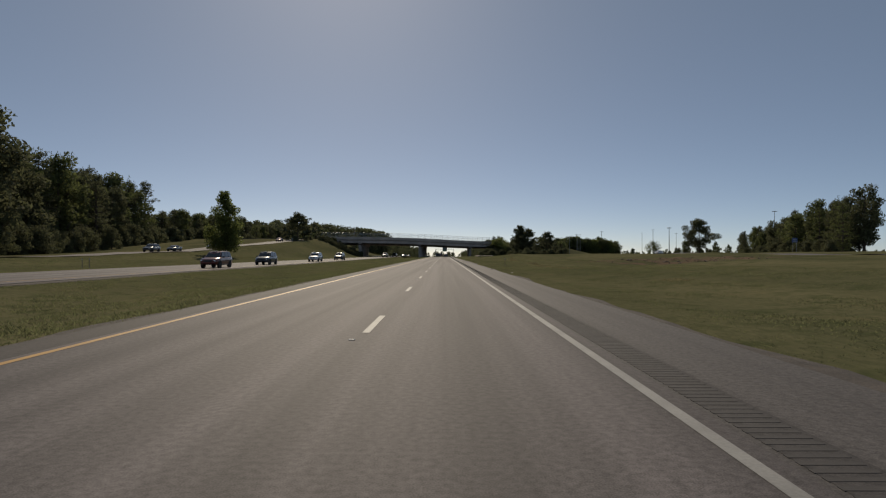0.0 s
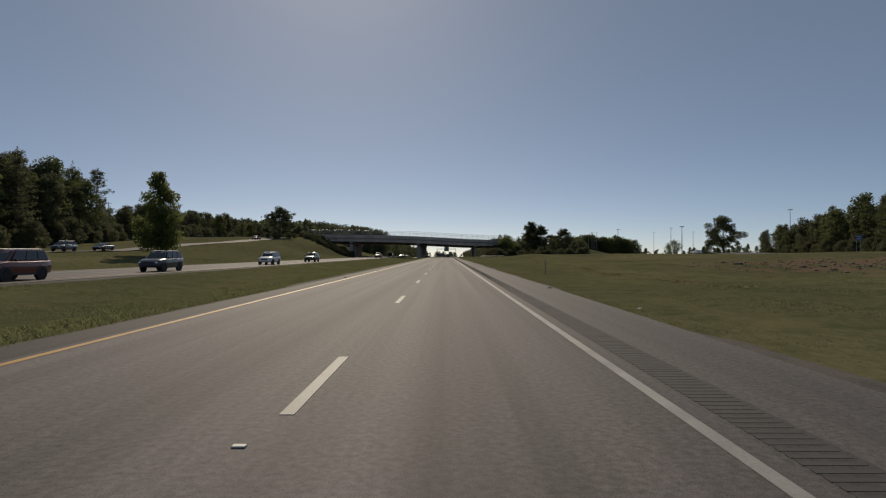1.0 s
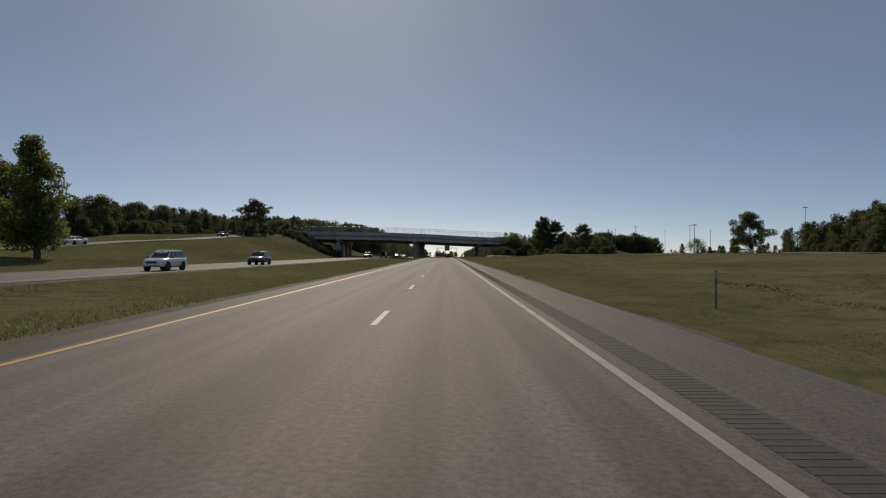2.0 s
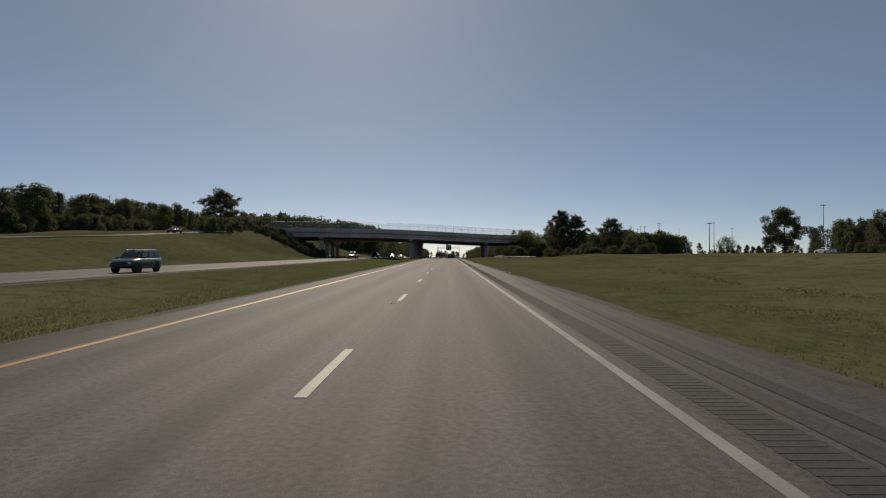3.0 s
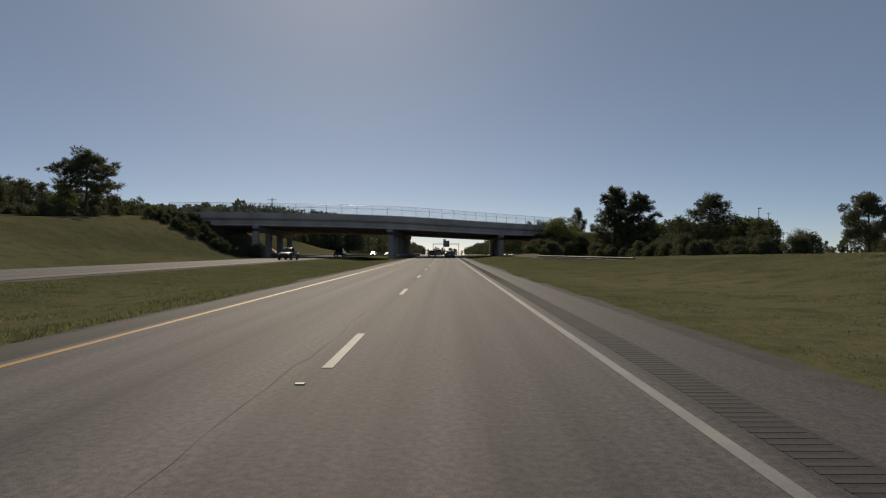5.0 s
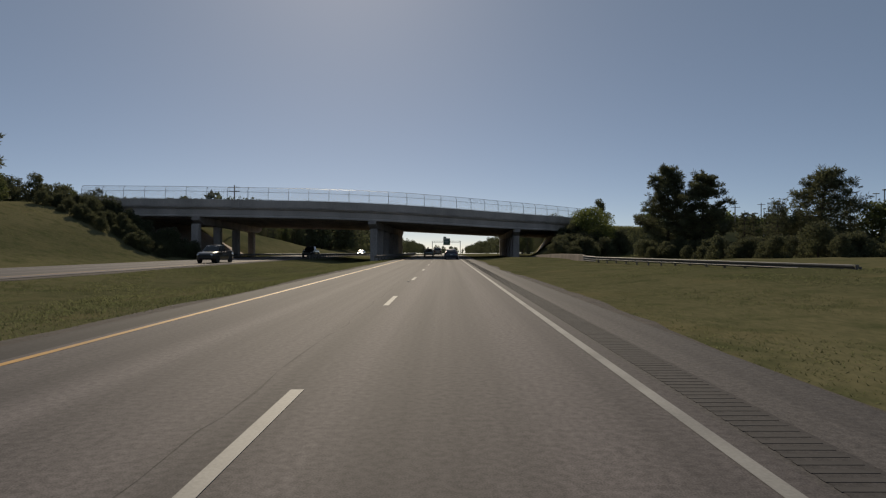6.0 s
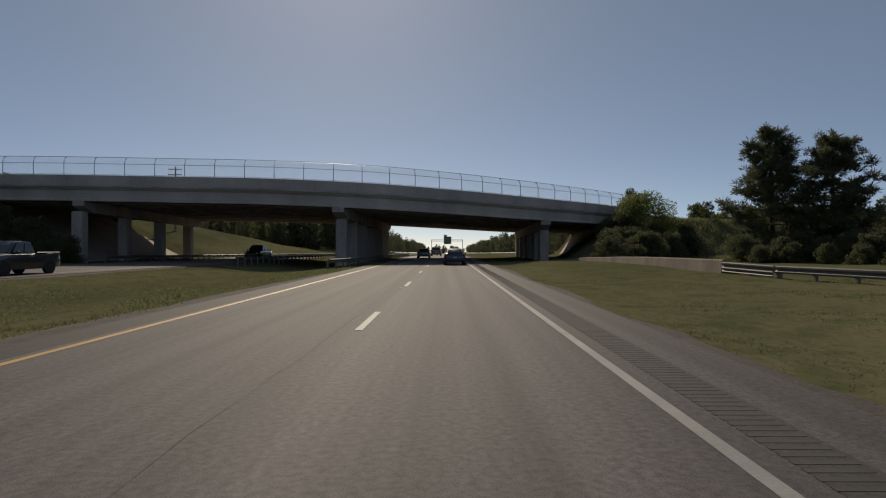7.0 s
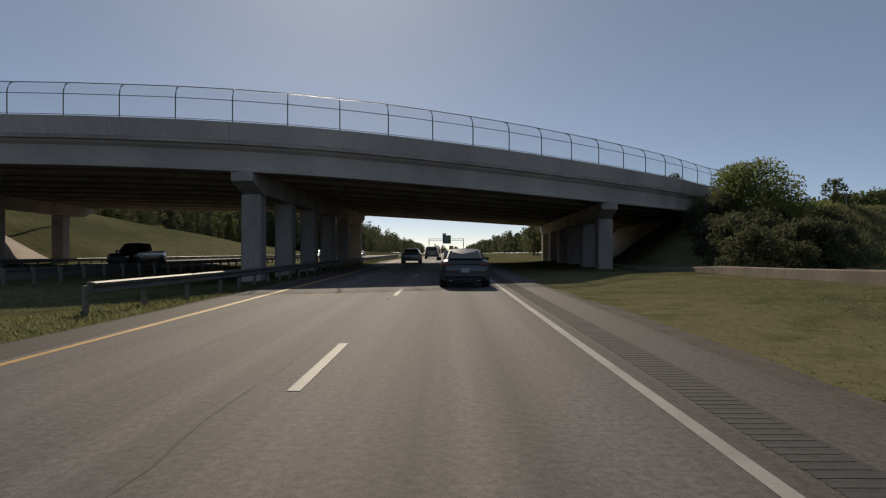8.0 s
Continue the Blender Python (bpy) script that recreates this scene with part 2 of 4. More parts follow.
def part(name, shape, material, parent=None, label="", smooth=False):
    """Links a shape as one mesh object under a thing or a part."""
    ob = new(name, shape.mesh(name, material, smooth))
    if smooth:
        bm = bmesh.new()
        bm.from_mesh(ob.data)
        bmesh.ops.recalc_face_normals(bm, faces=bm.faces)
        for e in bm.edges:
            e.smooth = len(e.link_faces) == 2 and e.calc_face_angle(0) < radians(38)
        bm.to_mesh(ob.data)
        bm.free()
    ob.parent = parent
    if label:
        tagged(ob, label)
    return ob


def thing(name, label, category, at=None, group="", kind=""):
    ob = new(name)
    ob.empty_display_size = 0.3
    if at is not None:
        ob.matrix_world = at
    return tagged(ob, label, category, group, kind)


def mesh_np(name, verts, loops, per, material):
    """A mesh from arrays: per corners a face."""
    me = bpy.data.meshes.new(name)
    nf = len(loops) // per
    me.vertices.add(len(verts))
    me.vertices.foreach_set("co", np.asarray(verts, np.float32).ravel())
    me.loops.add(len(loops))
    me.loops.foreach_set("vertex_index", np.asarray(loops, np.int32))
    me.polygons.add(nf)
    me.polygons.foreach_set("loop_start", np.arange(0, nf * per, per, dtype=np.int32))
    me.materials.append(material)
    me.update(calc_edges=True)
    me.validate()
    return me


def step(a, b, x):
    t = np.clip((np.asarray(x, float) - a) / (b - a), 0, 1)
    return t * t * (3 - 2 * t)


# ---- the lie of the land ----
X_DASH, X_EDGE = -1.51, 2.12                            # lane stripes, white edge line
X_INNER = -6.85                                         # where the median grass begins
X_OPP_NEAR, X_OPP_FAR = -21.6, -33.6                    # pavement edges of the opposing carriageway


def shoulder_x(y):
    """Outer pavement edge, narrowing towards the bridge."""
    return np.interp(y, [0, 60, 130, 215, 300], [4.65, 4.6, 4.3, 3.85, 3.8])


def yellow_x(y):
    """Yellow edge line, drawing in a little towards the bridge."""
    return np.interp(y, [0, 40, 130, 215], [-6.0, -5.96, -5.72, -5.57])


def inner_x(y):
    return yellow_x(y) - 1.08


def road_z(y):
    """Height of both carriageways: level, then falling gently beyond the bridge."""
    return -0.009 * np.maximum(0, np.asarray(y, float) - 300) * step(290, 360, y)


def bridge_y(x):
    """Near edge of the bridge in plan: square to the road, then bending away to the east."""
    x = np.asarray(x, float)
    return 268.5 + np.where(x > -16, 0.0146 * (np.clip(x, -16, 24) + 16) ** 2, 0) + 1.15 * np.maximum(0, x - 24) * np.exp(-np.maximum(0, x - 24) / 40)


def bridge_z(x):
    """Top of the parapet along the bridge."""
    return np.interp(x, [-90, -58, -40, -20, -8, 0, 8, 15, 24, 60, 120], [9.3, 9.25, 9.1, 8.72, 8.28, 7.92, 7.62, 7.48, 7.45, 7.3, 7.0])


BRIDGE_WIDE = 31.5


def east_foot(x, y):
    """Foot of the slope under the east end, which follows the skew of the bridge."""
    return 15.5 + 6.0 * np.clip((y - bridge_y(x)) / BRIDGE_WIDE, 0, 1)


def east_head(x, y):
    return 27.0 - 1.0 * np.clip((y - bridge_y(x)) / BRIDGE_WIDE, 0, 1)


def ground_z(x, y):
    x, y = np.asarray(x, float), np.asarray(y, float)
    z = road_z(y) - 0.10
    z = z - 0.45 * np.sin(np.pi * np.clip((x - X_OPP_NEAR) / (X_INNER - X_OPP_NEAR), 0, 1)) ** 2
    # west: a bank that climbs to the slip road and the bridge approach
    ramp = np.interp(y, [-400, 40, 100, 140, 170, 200, 230, 258, 312, 345, 400, 460, 620], [0.4, 0.7, 1.2, 2.1, 3.5, 4.9, 6.2, 8.0, 8.0, 6.6, 3.8, 1.8, 1.0])
    under = step(262, 269, y) * step(305, 297, y)
    west = step(-34.5, -58, x) * (1 - under) + np.clip((-39.8 - x) / 14.5, 0, 1) * under
    z = z + (ramp - road_z(y) * 0) * west
    z = z + 15 * step(-65, -148, x) * step(385, 570, y) * step(1500, 900, y)
    # east: low swell, and the bridge approach behind the guard rail
    swell = np.interp(y, [-400, 60, 110, 150, 190, 225, 260, 400, 700], [1.2, 1.25, 1.15, 1.3, 1.5, 0.8, 0.2, 0.3, 0.8])
    z = z + swell * step(6, 34, x) + 0.9 * step(50, 160, x)
    dip = 0.8 * np.exp(-((x - 30) / 7.0) ** 2) * step(90, 120, y) * step(190, 160, y)
    z = z + 0.8 * np.exp(-((x - 20.5) / 5.5) ** 2 - ((y - 168) / 21.0) ** 2)
    z = z - dip - 1.3 * np.exp(-((x - 29) / 10.0) ** 2 - ((y - 71) / 10.0) ** 2)
    near, far = bridge_y(x), bridge_y(x) + BRIDGE_WIDE
    berm = step(26, 36, x)
    d = np.maximum(np.maximum(near - 1.5 - 9 * berm - y, y - far - 1.5), 0)
    bank = np.maximum(0, bridge_z(x) - 1.5 - 0.55 * berm - d / 1.9)
    z = z + bank * np.clip((x - east_foot(x, y)) / (east_head(x, y) - east_foot(x, y)), 0, 1) * step(82, 54, x)
    z = z + 0.25 * step(5.5, 11, x) * step(182, 202, y) * step(280, 266, y) * step(20, 17.2, x)
    z = z + 0.5 * np.exp(-((x - 46) / 13.0) ** 2 - ((y - 97) / 7.0) ** 2)
    bumps = 0.06 * np.sin(x * 0.9 + 0.3 * np.sin(y * 0.23)) * np.sin(y * 0.55 + x * 0.13) + 0.10 * np.sin(x * 0.21 + y * 0.12)
    wild = np.maximum.reduce([step(5.6, 9, x), step(-35, -39, x), step(X_INNER - 0.6, X_INNER - 2.5, x) * step(X_OPP_NEAR + 0.6, X_OPP_NEAR + 2.5, x)])
    return z + bumps * wild


def gz(x, y):
    return float(ground_z(x, y))


def spaced(*runs):
    out = []
    for a, b, s in runs:
        out += list(np.arange(a, b, s))
    return np.array(out)


gx = np.concatenate([spaced((-3600, -600, 300), (-600, -200, 40), (-200, -80, 8), (-80, -36, 1.6)), [-35.2, -34.4, -33.4, -30, -25, -21, -20.2],
                     spaced((-19, -7.5, 1.2)), [-7.1, -6.4, -2, 2, 4.6, 5.2], spaced((6, 62, 1.4), (62, 200, 7), (200, 600, 40), (600, 3601, 300))])
gy = spaced((-900, -60, 60), (-60, 255, 4), (255, 312, 1.5), (312, 420, 4), (420, 900, 24), (900, 4801, 300))
GX, GY = np.meshgrid(gx, gy)
GV = np.stack([GX, GY, ground_z(GX, GY)], -1).reshape(-1, 3)
nx, ny = len(gx), len(gy)
base = (np.arange(ny - 1)[:, None] * nx + np.arange(nx - 1)[None, :]).ravel()
GL = np.stack([base, base + 1, base + nx + 1, base + nx], -1).ravel()
ground_mesh = mesh_np("ground", GV, GL, 4, M_TURF)
ground_mesh.polygons.foreach_set("use_smooth", [True] * len(ground_mesh.polygons))
ground = tagged(new("ground", ground_mesh), "mown green and straw roadside grass on rolling banks", "ground", kind="structure")

Y0, Y1 = -120.0, 1500.0
STATIONS = spaced((Y0, 280, 20), (280, 400, 6), (400, Y1 + 1, 50))


def strip(name, x0, x1, lift, material, label, category, y0=Y0, y1=Y1, parent=None, kind="structure", thick=0.0):
    """A band of pavement or paint that follows the road."""
    ys = [y0] + [y for y in STATIONS if y0 < y < y1] + [y1]
    left, right = (x if callable(x) else (lambda y, x=x: x) for x in (x0, x1))
    s = Shape()
    if thick:
        s.loft([[(left(y), y, road_z(y) + lift - thick), (right(y), y, road_z(y) + lift - thick), (right(y), y, road_z(y) + lift), (left(y), y, road_z(y) + lift)] for y in ys])
    else:
        s.loft([[(left(y), y, road_z(y) + lift), (right(y), y, road_z(y) + lift)] for y in ys], closed=False)
    ob = part(name, s, material, parent)
    if parent is None:
        tagged(ob, label, category, kind=kind)
    return ob


road = strip("road", lambda y: yellow_x(y) - 0.22, X_EDGE + 0.25, 0.0, M_ROAD, "two-lane worn grey-brown asphalt carriageway", "road", thick=0.25)
strip("shoulder", X_EDGE + 0.25, shoulder_x, -0.006, M_SHOULDER, "dark paved shoulder beside the white edge line", "shoulder", thick=0.25)
strip("inner_shoulder", inner_x, lambda y: yellow_x(y) - 0.22, -0.006, M_INNER, "narrow paved shoulder beside the yellow line", "shoulder", thick=0.25)
strip("opposing_road", X_OPP_FAR, X_OPP_NEAR, 0.0, M_ROAD, "opposing asphalt carriageway across the grass median", "road", thick=0.25)


def verge(x0, side, low, high, seed, label):
    """A ragged margin of dirt and gravel that runs out into the grass."""
    rv = random.Random(seed)
    ys = [-60 + 1.3 * k for k in range(300)] + [340, 500, 900, Y1]
    reach, rows = (low + high) / 2, []
    for y in ys:
        reach = min(high, max(low, reach + rv.gauss(0, 0.13)))
        xa = float(x0(y)) if callable(x0) else x0
        xb = xa + side * reach
        za = float(road_z(y)) - 0.025
        rows.append([(xa, y, za), (xa + side * reach * 0.5, y, za - 0.01), (xb, y, min(za - 0.01, gz(xb, y) + 0.025)), (xb + side * 0.12, y, gz(xb, y) - 0.1)])
    tagged(part("gravel_verge", Shape().loft(rows, closed=False), M_GRAVEL), label, "verge", kind="structure")


verge(shoulder_x, 1, 0.2, 0.7, 1, "ragged margin of dirt and gravel beside the shoulder")
verge(inner_x, -1, 0.45, 1.0, 2, "ragged margin of dirt and gravel beside the median")
verge(X_OPP_NEAR, 1, 0.3, 0.8, 3, "ragged margin of dirt beside the opposing carriageway")
verge(X_OPP_FAR, -1, 0.3, 0.8, 4, "ragged margin of dirt beyond the opposing carriageway")
strip("edge_line", X_EDGE - 0.07, X_EDGE + 0.07, 0.004, M_WHITE, "solid white painted edge line", "road marking")
strip("edge_line", lambda y: yellow_x(y) - 0.07, lambda y: yellow_x(y) + 0.07, 0.004, M_YELLOW, "solid yellow painted edge line", "road marking")
strip("edge_line", X_OPP_NEAR - 1.6, X_OPP_NEAR - 1.46, 0.004, M_YELLOW, "solid yellow painted edge line", "road marking")
strip("edge_line", X_OPP_FAR + 3.0, X_OPP_FAR + 3.14, 0.004, M_WHITE, "solid white painted edge line", "road marking")

# broken lane line: 3.05 m stripes every 12.19 m, with a small raised marker behind each
lane_line = thing("lane_line", "broken white painted lane line on asphalt", "road marking", kind="structure")
opp_line = thing("lane_line", "broken white painted lane line on asphalt", "road marking", kind="structure")
dash_mesh = Shape().box(0, 1.525, 0.003, 0.14, 3.05, 0.006).mesh("stripe", M_WHITE)
marker_mesh = Shape().box(0, 0, 0.008, 0.11, 0.07, 0.016, 0.006).mesh("marker", M_PLATE)
for line, x, y in ((lane_line, X_DASH, 10.75), (opp_line, (X_OPP_NEAR + X_OPP_FAR) / 2 + 0.7, 14.0)):
    for k in range(-8, 70):
        yy = y + 12.192 * k
        ob = new("stripe", dash_mesh)
        ob.location, ob.parent = (x, yy, float(road_z(yy)) + 0.001), line
        if line is lane_line and k % 2 == 0:
            ob = new("marker", marker_mesh)
            ob.location, ob.parent = (x - 0.12, yy - 0.9, float(road_z(yy))), line

# milled ribs along the shoulder, one object
strip("milled_band", X_EDGE + 0.34, X_EDGE + 0.84, -0.003, M_BAND, "darker milled band along the shoulder", "shoulder", y0=-60, y1=400)
ribs = Shape()
for k in range(0, 1900):
    y = -6 + 0.15 * k
    ribs.box(X_EDGE + 0.56, y, -0.005, 0.46, 0.07, 0.010)
tagged(part("rumble_strip", ribs, M_RUMBLE), "dark milled rumble strip in the shoulder", "rumble strip", kind="stuff")
# long dark tyre marks that drift over the shoulder
for x0, x1, ya, yb in ((3.15, 3.95, 91, 124), (3.55, 4.35, 92, 123)):
    s = Shape()
    s.loft([[(x0 + (x1 - x0) * q ** 1.4 - 0.13, ya + (yb - ya) * q, 0.001), (x0 + (x1 - x0) * q ** 1.4 + 0.13, ya + (yb - ya) * q, 0.001)] for q in np.linspace(0, 1, 14)], closed=False)
    tagged(part("skid_mark", s, M_BAND), "long dark tyre mark curving across the shoulder", "tyre mark", kind="structure")

# irregular crack along the lane on the later stretch
rj = random.Random(3)
crack = []
cx, cy = X_DASH - 0.42, 112.0
while cy < 300:
    w_ = rj.choice((0.001, 0.003, 0.006, 0.011, 0.017))
    crack.append([(cx - w_, cy, 0.002), (cx + w_, cy, 0.002)])
    cy += rj.uniform(0.3, 1.1)
    cx = X_DASH - 0.42 + 0.8 * (cx - X_DASH + 0.42) + rj.gauss(0, 0.03)
tagged(part("pavement_crack", Shape().loft(crack, closed=False), M_BAND), "thin dark crack running along the asphalt lane", "crack", kind="structure")


# ---- the overpass ----
FALL = 0.022                                              # the deck tips away to the north
BX = [float(x) for x in spaced((-58, 30.1, 2.2))]
bridge = thing("overpass_bridge", "weathered grey concrete girder overpass spanning both carriageways", "bridge", kind="structure")


def along(section, xs=BX):
    """Rings of a (y from the near edge, z from the parapet top) section carried along the bridge."""
    return [[(x, float(bridge_y(x)) + dy, float(bridge_z(x)) + dz - FALL * dy) for dy, dz in section] for x in xs]


W = BRIDGE_WIDE
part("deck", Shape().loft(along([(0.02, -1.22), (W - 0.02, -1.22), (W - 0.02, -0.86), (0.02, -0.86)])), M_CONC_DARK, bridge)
FACE = [(0, -1.02), (0.42, -1.02), (0.42, -0.70), (0.30, -0.55), (0.27, -0.02), (0.24, 0), (0.03, 0), (0, -0.03)]
BACK = [(W - q, z) for q, z in FACE]
for section in (FACE, BACK):
    for i in range(0, len(BX) - 1, 3):                    # cast in lengths with open joints between
        xs = BX[i:i + 4]
        xs = [xs[0] + 0.012] + xs[1:-1] + [xs[-1] - 0.012]
        part("parapet", Shape().loft(along(section, xs)), M_CONC, bridge)
CORE = [(0.04, -0.98), (0.36, -0.98), (0.22, -0.5), (0.21, -0.03), (0.05, -0.03)]
for section in (CORE, [(W - q, z) for q, z in CORE]):
    part("parapet_core", Shape().loft(along(section)), M_CONC_DARK, bridge)
I_BEAM = [(-0.28, -2.66), (0.28, -2.66), (0.28, -2.48), (0.11, -2.36), (0.11, -1.52), (0.34, -1.36), (0.34, -1.225), (-0.34, -1.225), (-0.34, -1.36), (-0.11, -1.52), (-0.11, -2.36), (-0.28, -2.48)]
# the two outer girders take the lighter concrete, the inner eight the darker
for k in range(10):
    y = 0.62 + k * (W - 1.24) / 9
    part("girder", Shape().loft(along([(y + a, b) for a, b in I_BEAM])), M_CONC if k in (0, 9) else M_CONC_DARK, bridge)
for x in (-57.0, 27.5):                                   # end walls behind the slopes
    z = float(bridge_z(x))
    part("abutment", Shape().box(x, float(bridge_y(x)) + W / 2, z - 2.6, 1.2, W - 0.4, 2.76, 0.05), M_CONC_DARK, bridge)
for bx, bx2, count, qa, qb in ((-38.3, -38.3, 4, 0.02, 0.845), (-11.3, -9.2, 6, 0.066, 0.934), (12.3, 12.6, 6, 0.066, 0.934)):
    by, z = float(bridge_y(bx)), float(bridge_z(bx))
    cap = Shape()
    rows = []
    for q, drop in ((0.011, 0.5), (0.066, 1.09), (0.934, 1.09), (0.989, 0.5)):
        xx, yy, top = bx + (bx2 - bx) * q, by + W * q, z - 2.668 - FALL * W * q
        rows.append([(xx - 0.6, yy, top - drop), (xx + 0.6, yy, top - drop), (xx + 0.6, yy, top), (xx - 0.6, yy, top)])
    part("pier_cap", cap.loft(rows), M_CONC_DARK, bridge)
    for k in range(count):
        q = qa + (qb - qa) * k / (count - 1)
        xx, yy, low = bx + (bx2 - bx) * q, by + W * q, z - 3.76 - FALL * W * q
        g = gz(xx, yy) - 0.3
        part("column", Shape().box(xx, yy, (g + low) / 2, 1.15, 1.15, low - g, 0.09), M_CONC_DARK, bridge)

# paved slopes under both ends
west_rows = [[(x, y, gz(x, y) + 0.20) for y in np.linspace(268.0, 296.0, 16)] for x in np.linspace(-39.6, -54.0, 12)]
east_y = np.linspace(300.0, 320.5, 12)
east_rows = [[(x, y, gz(x, y) + 0.20) for x, y in ((float(east_foot(20, y)) + u * float(east_head(20, y) - east_foot(20, y)), y) for y in east_y)] for u in np.linspace(-0.02, 0.98, 10)]
for rows in (west_rows, east_rows):
    rows.append([(x, y, z - 0.5) for x, y, z in rows[-1]])
    rows.insert(0, [(x, y, z - 0.5) for x, y, z in rows[0]])
    tagged(part("slope_paving", Shape().loft(rows, closed=False), M_SLOPE), "pale concrete slope paving under the bridge end", "slope paving", kind="structure")

# safety fence on the near parapet: posts that curl inward at the top, three rails, woven wire
fence = thing("bridge_fence", "galvanised chain-link safety fence with curved posts on the parapet", "fence")
post_xs = []
x = -55.68
while x < 29:
    post_xs.append(x)
    x += float(np.interp(x, [-58, -30, -15, -4, 4, 14, 30], [3.25, 3.12, 3.05, 2.60, 2.32, 2.42, 2.6]))
CURL = [(0.0, 0.0), (0.0, 1.22), (0.05, 1.48), (0.18, 1.72), (0.34, 1.86), (0.55, 1.94)]


def inward(x, a, b, set_in=0.13):
    """A point of the fence: a metres inward from the parapet's edge, b above it."""
    run = float(bridge_y(x + 0.5)) - float(bridge_y(x - 0.5))
    k = a / math.hypot(1, run)
    return (x - run * k, float(bridge_y(x)) + set_in + k, float(bridge_z(x)) + b)


for x in post_xs:
    part("post", Shape().tube([inward(x, a, b) for a, b in CURL], [0.035] * 6, 6), M_FENCE, fence)
for a, b, r in ((0.0, 0.08, 0.018), (0.0, 1.20, 0.022), (0.55, 1.95, 0.026)):
    part("rail", Shape().tube([inward(x, a, b) for x in post_xs], [r] * len(post_xs), 6), M_FENCE, fence)
net = Shape().loft([[inward(x, a, b, 0.10) for a, b in CURL] for x in post_xs], closed=False)
part("wire_mesh", net, M_WIRE, fence, "woven wire mesh")

# approach roads and slip road, laid over the banks
for xs in (np.linspace(-150, -58.02, 12), np.linspace(30.02, 54, 8)):
    s = Shape()
    rows = []
    for x in xs:
        b, z = float(bridge_y(x)), float(bridge_z(x)) - 0.87 - 1.12 * float(step(30, 39, x))
        rows.append([(x, b + 0.4, z), (x, b + W - 0.4, z - FALL * W), (x, b + W - 0.4, z - 1.03), (x, b + 0.4, z - 1.03)])
    s.loft(rows)
    tagged(part("approach_road", s, M_ROAD), "asphalt approach road on top of the embankment", "road", kind="structure")
s = Shape()
s.loft([[(-59.2 - 0.03 * max(0, 120 - y), y, gz(-62, y) + 0.10), (-66.5 - 0.03 * max(0, 120 - y), y, gz(-62, y) + 0.10)] for y in spaced((-60, 256, 6))], closed=False)
tagged(part("slip_road", s, M_ROAD), "sunlit asphalt slip road climbing the grass bank", "road", kind="structure")
s = Shape()
s.loft([[(72, y, gz(72, y) + 0.12), (80, y, gz(80, y) + 0.12)] for y in spaced((-60, 262, 5))], closed=False)
tagged(part("side_road", s, M_ROAD), "asphalt side road across the grass field", "road", kind="structure")


# ---- guard rails and barrier ----
def guard_rail(points, face, label, ends=True, thrie=False, drop=(0.0, 0.0)):
    """W-beam on posts along points; face: +1 or -1, the side (in x) that the beam faces."""
    g = thing("guard_rail", label, "guard rail")
    pts = []
    for (xa, ya), (xb, yb) in zip(points, points[1:]):
        m = max(2, int(math.hypot(xb - xa, yb - ya) / 1.9))
        pts += [(xa + (xb - xa) * q / m, ya + (yb - ya) * q / m) for q in range(m)]
    pts.append(points[-1])
    ya, yb = points[0][1], points[-1][1]

    def base(x, y):
        q = (y - ya) / (yb - ya)
        return (gz(*points[0]) - drop[0]) * (1 - q) + (gz(*points[-1]) - drop[1]) * q

    wave = [(0.0, 0.42), (0.085, 0.47), (0.085, 0.50), (0.015, 0.56), (0.015, 0.58), (0.085, 0.64), (0.085, 0.695), (0.0, 0.73)]
    if thrie:
        wave = [(0.0, 0.24), (0.085, 0.29), (0.015, 0.37), (0.085, 0.45)] + wave[3:]
    ring = wave + [(a - 0.012, b) for a, b in reversed(wave)]
    chunk = 4
    for i in range(0, len(pts) - 1, chunk):
        seg = pts[i:i + chunk + 1]
        part("beam", Shape().loft([[(x + face * (0.16 + a), y, base(x, y) + 0.06 + b) for a, b in ring] for x, y in seg]), M_RAIL, g)
    for x, y in pts:
        z = base(x, y)
        part("post", Shape().box(x, y, z + 0.2, 0.11, 0.15, 1.0, 0.01), M_POST, g)
        part("block", Shape().box(x + face * 0.105, y, z + 0.63, 0.09, 0.14, 0.32, 0.01), M_POST, g)
    if ends:
        x, y = pts[0]
        part("end_shoe", Shape().box(x + face * 0.2, y - 0.1, base(x, y) + 0.64, 0.06, 0.10, 0.31, 0.02), M_RAIL, g)
    return g


guard_rail([(16.9, 202.5), (15.4, 218), (13.9, 232.0)], -1, "galvanised steel guard rail on posts in the grass", drop=(0.62, 0.27))
guard_rail([(13.9, 232.2), (13.65, 236.2)], -1, "galvanised three-wave rail joined to the concrete barrier", ends=False, thrie=True, drop=(0.27, 0.24))
guard_rail([(-8.6, 250.5), (-8.2, 258), (-8.0, 335)], 1, "galvanised steel guard rail before the median pier")
guard_rail([(-19.4, 345), (-19.2, 262)], -1, "galvanised steel guard rail facing the opposing carriageway")
guard_rail([(-35.0, 268), (-35.0, 430)], 1, "galvanised steel guard rail beyond the opposing carriageway")

